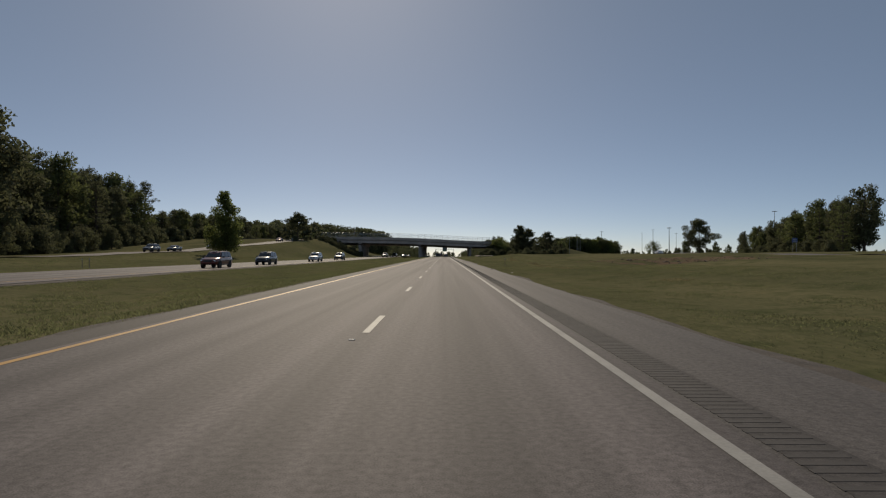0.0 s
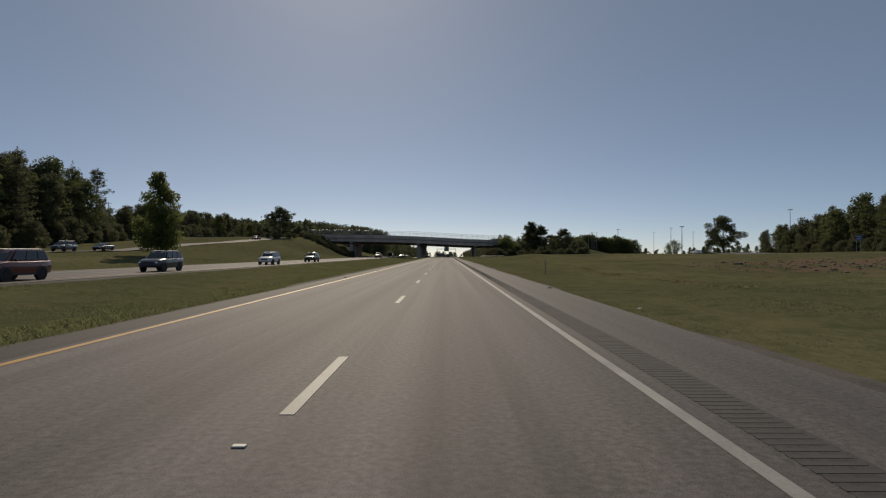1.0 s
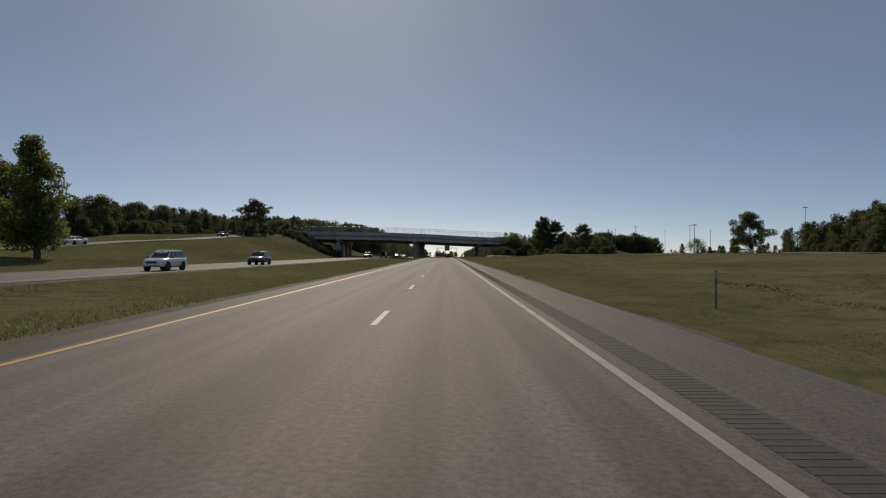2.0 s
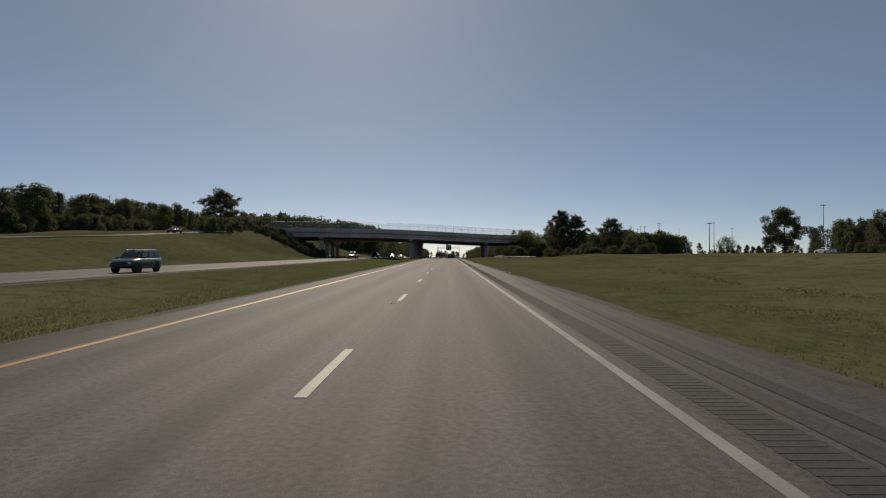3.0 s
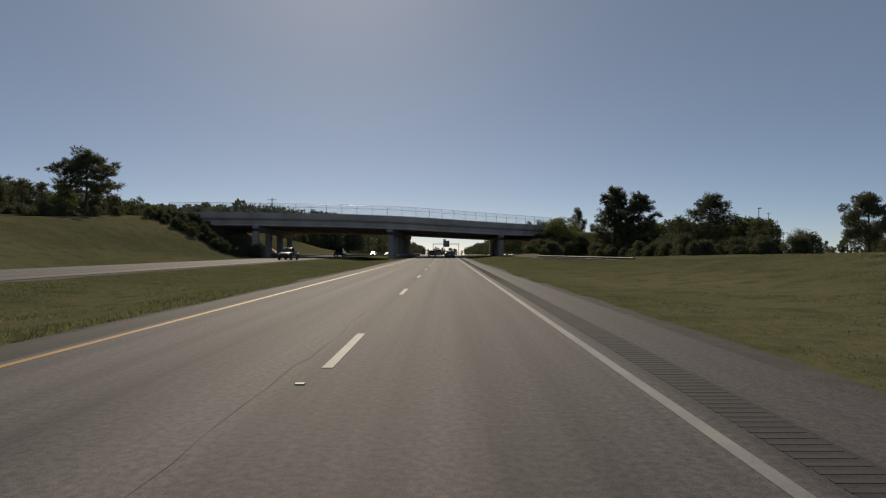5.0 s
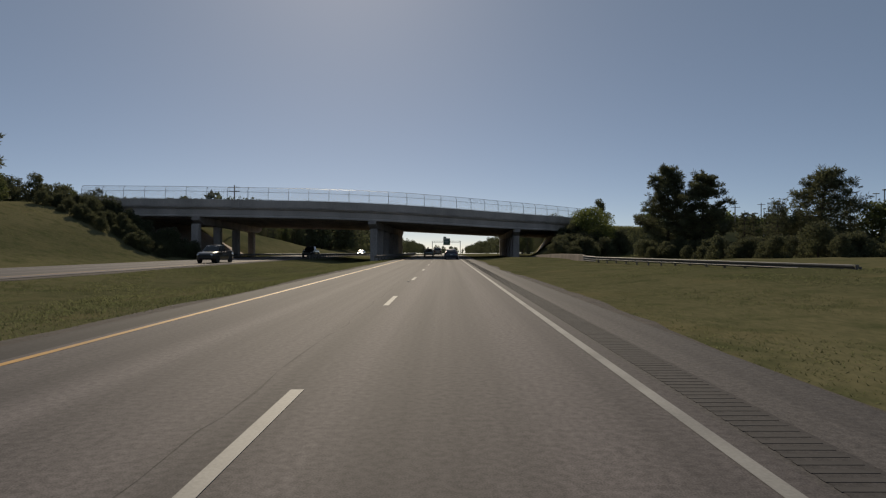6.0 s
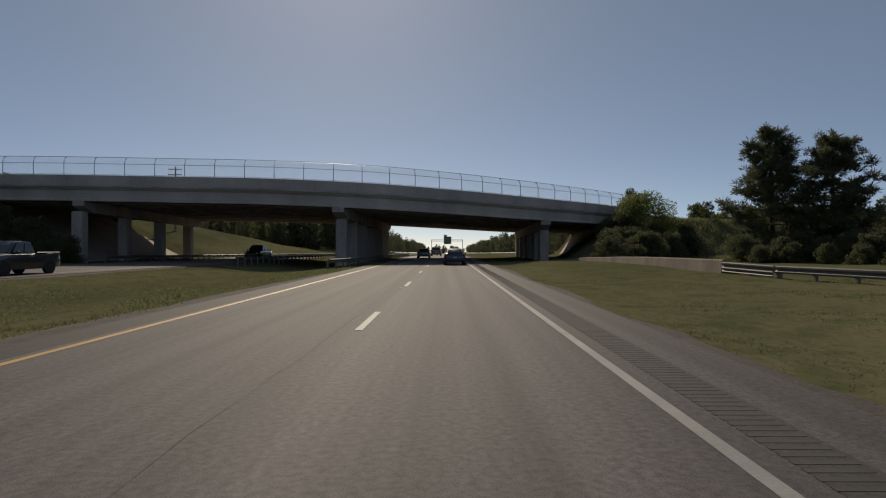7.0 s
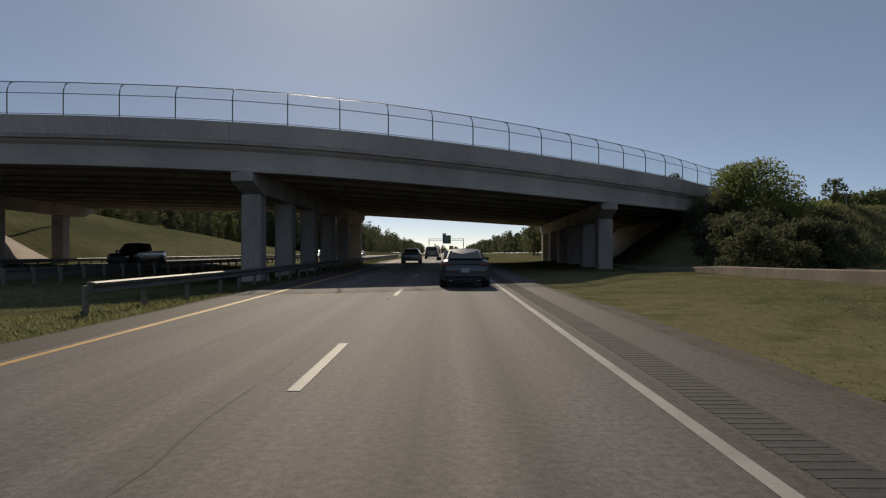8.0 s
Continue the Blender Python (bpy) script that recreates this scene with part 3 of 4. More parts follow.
WALL = [(-0.20, -0.4), (-0.19, 0.12), (-0.12, 0.78), (-0.09, 0.83), (0.09, 0.83), (0.12, 0.78), (0.19, 0.12), (0.20, -0.4)]
barrier = thing("concrete_barrier", "weathered tan concrete barrier wall below the bank", "barrier", kind="structure")
ya = 236.4
while ya < 300:
    yb = ya + 6.0
    rows = []
    for y in (ya, yb - 0.02):
        x, z = 13.65 + 0.012 * (y - 236), gz(13.6, y) - 0.16 - 0.0095 * (min(y, 280) - 236)
        rows.append([(x + a, y, z + b) for a, b in WALL])
    part("segment", Shape().loft(rows), M_WALL, barrier)
    ya = yb

# ---- markers, poles and signs ----
for x, y in ((7.9, 77.0), (-36.5, 59.3), (-36.5, 60.5)):
    d = thing("delineator_post", "slim roadside delineator post with a reflector", "post", pose(x, y, gz(x, y)), "delineators")
    part("stake", Shape().box(0, 0, 0.5, 0.06, 0.035, 1.3, 0.008), M_POST, d)
    part("reflector", Shape().box(0, -0.025, 1.02, 0.08, 0.012, 0.14, 0.005), M_PLATE, d)


def utility_pole(x, y, top, arms=2):
    g = gz(x, y)
    p = thing("utility_pole", "weathered wooden utility pole with crossarms", "utility pole", pose(x, y, g), "utility poles")
    h = top - g
    part("shaft", Shape().tube([(0, 0, -0.5), (0, 0, h)], [0.19, 0.12], 8), M_POST, p)
    for k in range(arms):
        z = h - 0.5 - 0.9 * k
        arm = part("crossarm", Shape().box(0, -0.16, z, 2.4, 0.1, 0.12, 0.01), M_POST, p)
        for q in (-1.05, -0.5, 0.5, 1.05):
            part("insulator", Shape().tube([(q, -0.16, z + 0.06), (q, -0.16, z + 0.26)], [0.05, 0.03], 6), M_STEEL, arm)
    return p


def roadside_sign(name, label, x, y, wide, high, low, material, posts, bars=0):
    """A flat sign on posts that faces the traffic."""
    g = gz(x, y)
    p = thing(name, label, "road sign", pose(x, y, g))
    face = part("panel", Shape().box(0, -0.06, low + high / 2, wide, 0.03, high, 0.02), material, p)
    for q in posts:
        part("post", Shape().box(q, 0, (low + high) / 2 - 0.2, 0.09, 0.06, low + high + 0.4, 0.01), M_STEEL, p)
    for k in range(bars):
        part("lettering_bar", Shape().box(0, -0.079, low + high * (k + 0.7) / (bars + 0.4), wide * 0.7, 0.006, high * 0.14), M_PLATE, face)


M_BLUE = mat("sign_blue", (0.02, 0.06, 0.22), rough=0.45, var=0.15, bump=0)
roadside_sign("slip_road_sign", "small pale sign on a post beside the slip road", -57.6, 224, 0.75, 0.95, 0.6, M_SIGNBACK, (0,))
roadside_sign("service_sign", "blue service sign on two posts across the field", 119, 201, 1.9, 1.5, 3.6, M_BLUE, (-0.6, 0.6), 2)
utility_pole(-47.0, 310, 15.6)
for x, y, top in ((95, 357, 15.2), (150, 425, 19), (-118, 236, 19.5), (-167, 381, 30), (214, 640, 24), (196, 500, 19), (74, 330, 12.5)):
    utility_pole(x, y, top, 1)


def lamp_post(x, y, top):
    g = gz(x, y)
    p = thing("lamp_post", "slim grey steel lamp post with a box head", "lamp post", pose(x, y, g), "lamp posts")
    h = top - g
    part("shaft", Shape().tube([(0, 0, -0.4), (0, 0, h)], [0.10, 0.06], 8), M_STEEL, p)
    part("lamp_head", Shape().box(0.12, 0, h - 0.02, 0.62, 0.30, 0.16, 0.04), M_SIGNBACK, p)


for x, y, top in ((71, 309, 11.5), (69.6, 308, 10.2), (53, 250, 8.6)):
    lamp_post(x, y, top)
mark_x, mark_y, mark_top = 38.3, 293.0, 7.0
mark = thing("marker_post", "thin grey post with a small box on top", "post", pose(mark_x, mark_y, gz(mark_x, mark_y)))
mark_high = mark_top - gz(mark_x, mark_y)
part("stake", Shape().tube([(0, 0, -0.3), (0, 0, mark_high)], [0.045, 0.045], 8), M_STEEL, mark)
part("box", Shape().box(0, 0, mark_high, 0.36, 0.2, 0.18, 0.03), M_SIGNBACK, mark)


def light_mast(x, y, top, wide):
    g = gz(x, y)
    p = thing("light_mast", "tall grey steel high-mast light with a ring of lamps", "light mast", pose(x, y, g), "light masts")
    h = top - g
    part("shaft", Shape().tube([(0, 0, -0.5), (0, 0, h * 0.5), (0, 0, h)], [0.55, 0.42, 0.25], 10), M_STEEL, p)
    part("ring", Shape().tube([(wide * math.cos(a), wide * math.sin(a), h - 0.6) for a in np.linspace(0, 2 * math.pi, 17)], [0.14] * 17, 6), M_STEEL, p)
    for k in range(8):
        a = k * math.pi / 4
        part("lamp_head", Shape().box(wide * math.cos(a), wide * math.sin(a), h - 0.75, 0.9, 0.9, 0.75, 0.15), M_SIGNBACK, p)
        part("bracket", Shape().tube([(0, 0, h - 0.3), (wide * math.cos(a), wide * math.sin(a), h - 0.5)], [0.09, 0.09], 5), M_STEEL, p)


light_mast(250.6, 659.3, 30.8, 1.9)
light_mast(433, 776, 57.5, 2.4)

gy_ = 486.0
gzr = float(road_z(gy_))
gantry = thing("sign_gantry", "steel overhead gantry carrying a green road sign", "sign gantry", pose(0, gy_, gzr))
for x in (-6.9, 7.6):
    part("upright", Shape().box(x, 0, 3.3, 0.3, 0.3, 7.6, 0.03), M_STEEL, gantry)
for z in (6.35, 7.05):
    part("chord", Shape().box(0.35, 0, z, 14.4, 0.14, 0.14, 0.02), M_STEEL, gantry)
for k in range(10):
    x = -6.6 + 1.42 * k
    part("brace", Shape().tube([(x, 0, 6.36), (x + 1.1, 0, 7.04)], [0.04, 0.04], 5), M_STEEL, gantry)
panel = part("sign_panel", Shape().box(0.55, -0.22, 6.75, 3.5, 0.07, 3.5, 0.06), M_SIGN, gantry, "green panel with white lettering bars")
part("border", Shape().box(0.55, -0.259, 8.4, 3.3, 0.008, 0.07), M_PLATE, panel)
part("border", Shape().box(0.55, -0.259, 5.1, 3.3, 0.008, 0.07), M_PLATE, panel)
for z, w in ((7.7, 2.2), (6.9, 2.7), (6.1, 1.8)):
    part("lettering_bar", Shape().box(0.45, -0.259, z, w, 0.008, 0.34), M_PLATE, panel)
tab = part("exit_tab", Shape().box(-0.45, -0.22, 8.93, 1.5, 0.07, 0.8, 0.04), M_SIGN, gantry)
part("lettering_bar", Shape().box(-0.45, -0.259, 8.93, 1.0, 0.008, 0.3), M_PLATE, tab)


# ---- plants ----
def leaves(rng, centres, radii, counts, size, flat=1.0):
    """Corners of many small four-sided leaves in clumps."""
    out = []
    for c, r, n in zip(centres, radii, counts):
        d = rng.normal(size=(n, 3))
        d /= np.linalg.norm(d, axis=1)[:, None]
        p = np.asarray(c) + d * (rng.random((n, 1)) ** 0.45) * np.asarray(r)
        u = rng.normal(size=(n, 3))
        u /= np.linalg.norm(u, axis=1)[:, None]
        w = np.cross(u, rng.normal(size=(n, 3)))
        w /= np.linalg.norm(w, axis=1)[:, None] + 1e-9
        s = size * rng.uniform(0.6, 1.35, (n, 1))
        u, w = u * s * flat, w * s * 0.55
        out.append(np.stack([p - u, p - w * 0.9, p + u, p + w * 0.9], 1).reshape(-1, 3))
    return np.concatenate(out)


def cloud(name, rng, centres, radii, counts, size, material, parent=None, flat=1.0):
    v = leaves(rng, centres, radii, counts, size, flat)
    ob = new(name, mesh_np(name, v, np.arange(len(v)), 4, material))
    ob.parent = parent
    return ob


def needles(rng, centres, radius, per, thick):
    """Corners of bursts of long needle bundles, flatter below than above."""
    c = np.repeat(centres, per, 0)
    r = np.repeat(radius * rng.uniform(0.6, 1.35, len(centres)), per)[:, None]
    d = rng.normal(size=c.shape)
    d /= np.linalg.norm(d, axis=1)[:, None]
    d[:, 2] = d[:, 2] * 0.75 + 0.2
    a, b = c + d * r * 0.08, c + d * r * rng.uniform(0.6, 1.15, r.shape)
    w = np.cross(d, rng.normal(size=c.shape))
    w *= thick * rng.uniform(0.7, 1.4, r.shape) / (np.linalg.norm(w, axis=1)[:, None] + 1e-9)
    m = a * 0.35 + b * 0.65
    return np.stack([a, m - w, b, m + w], 1).reshape(-1, 3)


def make_tree(name, form, high, wide, leaf, material, label, seed, total=4500, group="", category="tree", first=0.20, clump=1.0, fill=1.0):
    """A tree at the origin: tapered trunk with limbs, and a crown of many leaves in uneven clumps."""
    rng = np.random.default_rng(seed)
    t = thing(name, label, category, group=group)
    wood = Shape()
    lean = rng.normal(0, 0.02, 2) * high
    r0 = 0.020 * high + 0.05
    spine = [(lean[0] * q * q, lean[1] * q * q, high * q) for q in np.linspace(0, 0.93, 8)]
    spine[0] = (0, 0, -0.4)
    wood.tube(spine, [r0 * (1.25 if i == 0 else 1) * (1 - 0.9 * i / 7.5) for i in range(8)], 8)
    cs, rs = [], []
    if form == "pine":
        # whorls of boughs, each set with bursts of needles from its middle to its tip
        tufts_at, z = [], first
        while z < 0.96:
            reach = wide / 2 * (1.0 - 0.84 * max(0, (z - 0.40) / 0.60) ** 2.0) * (0.85 if z < 0.28 else 1) * rng.uniform(0.74, 1.08)
            a0 = rng.random() * 6.28
            for k in range(int(rng.integers(5, 7))):
                a, q = a0 + k * 6.28 / 5.6 + rng.normal(0, 0.28), rng.uniform(0.50, 1.08)
                out = np.array([math.cos(a), math.sin(a), 0.0])
                rise = high * rng.uniform(0.01, 0.075)
                root = np.array([lean[0] * z * z, lean[1] * z * z, high * (z - 0.02)])
                tip = root + out * reach * q + (0, 0, rise)
                mid = root + out * reach * q * 0.5 - (0, 0, 0.006 * high)
                wood.tube([tuple(root), tuple(mid), tuple(tip)], [0.20 * r0, 0.12 * r0, 0.025], 4)
                side = np.array([-out[1], out[0], 0.0])
                for u in np.linspace(0.45, 1.0, 5):
                    p = root * (1 - u) + tip * u - np.array([0, 0, 0.02 * high * u * (1 - u)])
                    spread = reach * 0.28 * (1.25 - u)
                    for side_step in (-1, 0, 1):
                        if rng.random() < 0.80:
                            tufts_at.append(p + side * (side_step * spread + rng.normal(0, 0.10) * spread) + rng.normal(0, 0.03, 3) * wide * (1, 1, 0.8))
            z += rng.uniform(0.045, 0.085)
        for k in range(5):
            tufts_at.append(np.array([lean[0], lean[1], high * (0.93 + 0.018 * k)]))
        part("trunk", wood, M_BARK, t)
        crown = needles(rng, np.array(tufts_at), wide * 0.063 * clump, max(5, int(total / len(tufts_at))), leaf * 0.26)
        ob = new("crown", mesh_np("crown", crown, np.arange(len(crown)), 4, material))
        ob.parent = t
        return t
    else:
        n = int({"broad": 34, "oval": 38, "bush": 22}[form] * fill / clump ** 1.5)
        low = {"broad": first + 0.10, "oval": 0.14, "bush": 0.05}[form]
        for k in range(n):
            q = (k + rng.random()) / n
            z = low + (0.95 - low) * q
            if form == "oval":
                prof = min(1, (q + 0.10) / 0.28) * max(0.03, 1 - q) ** 0.8
            elif form == "bush":
                prof = math.sqrt(max(0.02, 1 - (q * 0.98) ** 2))
            else:
                prof = math.sin(math.pi * (0.16 + 0.80 * q)) ** 0.6
            a, rad = k * 2.4 + rng.normal(0, 0.5), wide / 2 * prof * rng.uniform(0.08, 0.92) ** 0.75
            c = np.array([math.cos(a) * rad + lean[0] * z, math.sin(a) * rad + lean[1] * z, high * z])
            cs.append(c)
            rs.append(np.array([0.19, 0.19, 0.15]) * wide * clump * rng.uniform(0.6, 1.2) * ((1 - 0.45 * q) if form == "oval" else 1))
            if k % 2 == 0 and form != "bush":
                zz = max(0.12, z - 0.22)
                wood.tube([(lean[0] * zz * zz, lean[1] * zz * zz, high * zz), tuple(c * (0.55, 0.55, 1) - (0, 0, 0.06 * high)), tuple(c)],
                          [0.42 * r0 * (1.1 - z), 0.26 * r0 * (1.1 - z), 0.03], 5)
    vol = np.array([np.prod(r) ** (2 / 3) for r in rs])
    counts = np.maximum(8, (vol / vol.sum() * total)).astype(int)
    part("trunk", wood, M_BARK, t, smooth=False)
    cloud("crown", rng, cs, rs, counts, leaf, material, t)
    return t


def put(proto, x, y, scale=1.0, turn=0.0, sink=0.0, high=1.0):
    m = pose(x, y, gz(x, y) - sink, 0, 0, turn) @ Matrix.Diagonal((scale, scale, scale * high, 1))
    return copy_thing(proto, m)


def settle(t, x, y, turn=0.0):
    t.matrix_world = pose(x, y, gz(x, y), 0, 0, turn)
    return t


def lone(name, form, x, y, top, wide, leaf, material, label, seed, total, first=0.20, clump=1.0, fill=1.0):
    return settle(make_tree(name, form, top - gz(x, y), wide, leaf, material, label, seed, total, first=first, clump=clump, fill=fill), x, y)


lone("pine_tree", "pine", 34.6, 270.4, 13.8, 10.6, 0.15, M_NEEDLE, "tall dark pine with layered boughs on the bank", 11, 36000, 0.08)
lone("pine_tree", "pine", 37.8, 265.3, 12.7, 9.8, 0.15, M_NEEDLE, "dark spreading pine with an open lower crown", 12, 32000, 0.24)
lone("pine_tree", "pine", 42.3, 245.3, 10.0, 9.6, 0.15, M_NEEDLE, "dark broad pine with open lower boughs above the rail", 13, 20000, 0.22)
lone("pine_tree", "pine", 38.3, 246.8, 7.2, 4.6, 0.14, M_NEEDLE, "small dark pine beside a broad one", 27, 5000, 0.1)
lone("pine_tree", "pine", -62.5, 252.5, 18.6, 13.5, 0.2, M_NEEDLE, "broad dark pine on the grass embankment", 14, 18000, 0.40, 0.85)
lone("roadside_tree", "oval", -46.9, 127.2, 15.2, 11.0, 0.24, M_LIME, "fresh green pointed tree beside the opposing road", 15, 10000)
lone("oak_tree", "broad", 163.0, 378.0, 23.5, 23.0, 0.42, M_NEEDLE, "wide dark oak with open branches in the field", 16, 10000, 0.14, 0.56, 0.75)
lone("young_tree", "broad", 38.4, 295.0, 8.4, 2.6, 0.12, M_LEAF, "slender young tree on top of the bank", 17, 900, 0.2, 0.7, 0.8)
lone("large_bush", "bush", 25.9, 288.2, 8.75, 10.0, 0.14, M_LIME, "large sunlit yellow-green bush at the bridge end", 18, 12000)
lone("broadleaf_tree", "broad", 46.0, 354.0, 16.4, 6.5, 0.25, M_NEEDLE, "dark round-topped tree beyond the bridge", 28, 4000)
lone("broadleaf_tree", "broad", 54.8, 338.0, 11.2, 4.5, 0.2, M_LEAF, "small round tree beyond the bank", 29, 2200)
lone("broadleaf_tree", "broad", 58.0, 341.0, 10.2, 4.5, 0.2, M_LEAF, "small round tree beyond the bank", 30, 2200)
for k, (x, y, top, wide) in enumerate(((43.5, 232, 5.9, 4.2), (46, 233, 5.5, 3.8), (45.2, 268, 7.2, 3.2), (47.6, 266, 6.6, 2.8), (50.5, 270, 7.2, 3.2), (53.5, 268, 7.0, 3.0),
                                       (44.2, 256, 6.4, 3.0), (47.6, 254, 7.0, 3.4), (51, 253, 7.4, 3.6), (46.4, 271, 6.7, 2.2), (48.8, 272, 7.1, 2.3), (52, 269, 7.3, 2.4), (55, 271, 7.5, 2.6))):
    lone("pine_tree", "pine", x, y, top, wide, 0.15, M_NEEDLE, "small spiky dark pine among others on the bank", 130 + k, 3600, 0.08)
for k, (x, y, top, wide) in enumerate(((46.8, 238, 6.1, 5), (47.5, 243, 6.6, 5.5), (130, 367, 8.8, 10), (152, 374, 9.5, 6))):
    lone("broadleaf_tree", "broad", x, y, top, wide, 0.2, M_LEAF, "low rounded dark broadleaf tree at the edge of the grass", 90 + k, 3200)

# shrubs on the bank behind the rail
shrub_kinds = [make_tree("shrub", "bush", 2.6, 3.6, 0.10, M_NEEDLE, "dense dark green shrub on the bank behind the rail", 50 + k, 4200, "bank shrubs", "shrub") for k in range(3)]
rs_ = np.random.default_rng(5)
k = 0
beds = [(32.5 + 2.5 * row, y) for y in np.arange(224, 268, 1.8) for row in range(6)]
beds += [(20.5 + 2.7 * row, y) for y in np.arange(270.5, 287, 1.9) for row in range(5)]
beds += [(17.4 + 2.0 * row, y) for y in np.arange(268.4, 280, 1.9) for row in range(3)]
beds += [(29.5 + 2.4 * row, y) for y in np.arange(261, 268, 1.8) for row in range(6)]
for x, y in beds:
    x, y = x + rs_.normal(0, 1.0), y + rs_.normal(0, 0.9)
    if (y > 268 and (x < 16.2 + (y - 268) * 0.28 or x > 23.0 + 0.75 * (y - 272))) or (y < 268 and x < 31.8 - 3.0 * (y > 261)) or rs_.random() < 0.08:
        continue
    s, a = rs_.uniform(0.5, 1.0) if y < 268 else rs_.uniform(0.7, 1.25), rs_.uniform(0, 360)
    if k < 3:
        shrub_kinds[k].matrix_world = pose(x, y, gz(x, y) - 0.15, 0, 0, a)
    else:
        put(shrub_kinds[k % 3], x, y, s, a, 0.15, rs_.uniform(0.8, 1.2))
    k += 1
for y in np.arange(257.5, 267, 1.7):
    for x in np.arange(-58, -37.5, 2.0):
        x_, y_ = x + rs_.normal(0, 0.5), y + rs_.normal(0, 0.4)
        if x_ < -59 + (267 - y_) * 0.5 or rs_.random() < 0.08:
            continue
        put(shrub_kinds[k % 3], x_, y_, rs_.uniform(0.45, 0.8), rs_.uniform(0, 360), 0.15, rs_.uniform(0.8, 1.3))
        k += 1
for x in np.arange(-52, -37.4, 1.6):
    x_, y_ = x + rs_.normal(0, 0.3), 266.3 + rs_.normal(0, 0.5)
    put(shrub_kinds[k % 3], x_, y_, rs_.uniform(0.75, 1.1), rs_.uniform(0, 360), 0.15, rs_.uniform(1.0, 1.4))
    k += 1
for x, y in ((-61, 243), (-57.5, 246), (-60, 238), (-64, 258), (-57, 252), (-66, 248)):
    put(shrub_kinds[k % 3], x, y, rs_.uniform(0.5, 0.9), k * 40, 0.15)
    k += 1

# a belt of small broadleaf trees across the field
belt_kinds = [make_tree("broadleaf_tree", "broad", 7.0, 6.4, 0.26, M_LEAF if k else M_LIME, "small rounded broadleaf tree in a belt across the field", 150 + k, 2600, "field belt trees", first=0.04) for k in range(3)]
for q, (x, row) in enumerate((x, row) for x in np.arange(57, 99, 3.1) for row in range(2)):
    x_, y_ = x + rs_.normal(0, 0.8), 336 + 9 * row + rs_.normal(0, 2)
    grow = (float(np.interp(x, [57, 66, 90, 99], [9.2, 10.6, 10.4, 8.0])) - gz(x_, y_)) / 7.0 * rs_.uniform(0.88, 1.08)
    m = pose(x_, y_, gz(x_, y_) - 0.2, 0, 0, rs_.uniform(0, 360)) @ Matrix.Diagonal((max(grow, 0.75), max(grow, 0.75), grow, 1))
    if q < 3:
        belt_kinds[q].matrix_world = m
    else:
        copy_thing(belt_kinds[q % 3], m @ Matrix.Diagonal((*(1 / v for v in belt_kinds[q % 3].scale), 1)))

# undergrowth that closes the foot of the woods
for q in np.arange(0, 1.001, 0.022):
    y = 60 + 164 * q
    put(shrub_kinds[k % 3], -76.5 - (y - 95) * 0.23 + rs_.normal(0, 1.5), y + rs_.normal(0, 1), rs_.uniform(1.3, 2.3), rs_.uniform(0, 360), 0.2, rs_.uniform(0.8, 1.2))
    x, y = 161 + 92 * q + rs_.normal(0, 2), 243 + 262 * q
    put(shrub_kinds[(k + 1) % 3], x, y, rs_.uniform(1.5, 2.6), rs_.uniform(0, 360), 0.2)
    y = 234 + 200 * q
    put(shrub_kinds[(k + 2) % 3], -107 - (y - 236) * 0.06 + rs_.normal(0, 1.5), y, rs_.uniform(1.4, 2.4), rs_.uniform(0, 360), 0.2)
    k += 1

# woods: a few trees with their own leaves, set out many times
wood_kinds = []
for k, (form, mtl) in enumerate((("broad", M_LEAF), ("pine", M_LEAF), ("pine", M_NEEDLE), ("broad", M_NEEDLE), ("pine", M_NEEDLE))):
    wood_kinds.append(make_tree("woodland_tree", form, 20, 11 if form != "pine" else 9.5, 0.38, mtl, "tall dark green woodland tree in a dense stand", 70 + k, 4400, "woodland trees", first=0.10))
spots = []
for y in np.arange(62, 208, 5.5):
    for row in range(3):
        spots.append((-80 - (y - 95) * 0.23 - 6.5 * row + rs_.normal(0, 1.3), y + rs_.normal(0, 1.6), rs_.uniform(0.84, 1.10) * float(np.interp(y, [95, 128], [1.22, 1.0]))))
for y in np.arange(232, 440, 5.5):
    for row in range(3):
        spots.append((-112 - 9 * row - (y - 236) * 0.06 + rs_.normal(0, 2), y + rs_.normal(0, 2), rs_.uniform(0.64, 0.82), float(np.interp(y, [232, 290, 340, 400], [0.74, 0.82, 1.05, 1.15]))))
for q in np.arange(0, 1.001, 0.026):
    for row in range(2):
        spots.append((165 + 92 * q + 11 * row + rs_.normal(0, 2.5), 244 + 262 * q + rs_.normal(0, 3), rs_.uniform(1.02, 1.32) * (1 - 0.22 * q)))
for y in np.arange(312, 480, 6):
    for row in range(2):
        spots.append((-66 - 9 * row - 3 * rs_.random() + (y - 312) * 0.06, y, (0.24 + (y - 312) / 168 * 0.50) * rs_.uniform(0.85, 1.1)))
for y in np.arange(345, 440, 7):
    spots.append((27 + 8 * rs_.random(), y, rs_.uniform(0.42, 0.62)))
for k, (x, y, s, *low) in enumerate(spots):
    if k < 5:
        wood_kinds[k].matrix_world = pose(x, y, gz(x, y) - 0.3, 0, 0, 70 * k)
    else:
        put(wood_kinds[int(rs_.integers(0, 5))], x, y, s, rs_.uniform(0, 360), 0.3, rs_.uniform(0.92, 1.12) * (low[0] if low else 1.0))


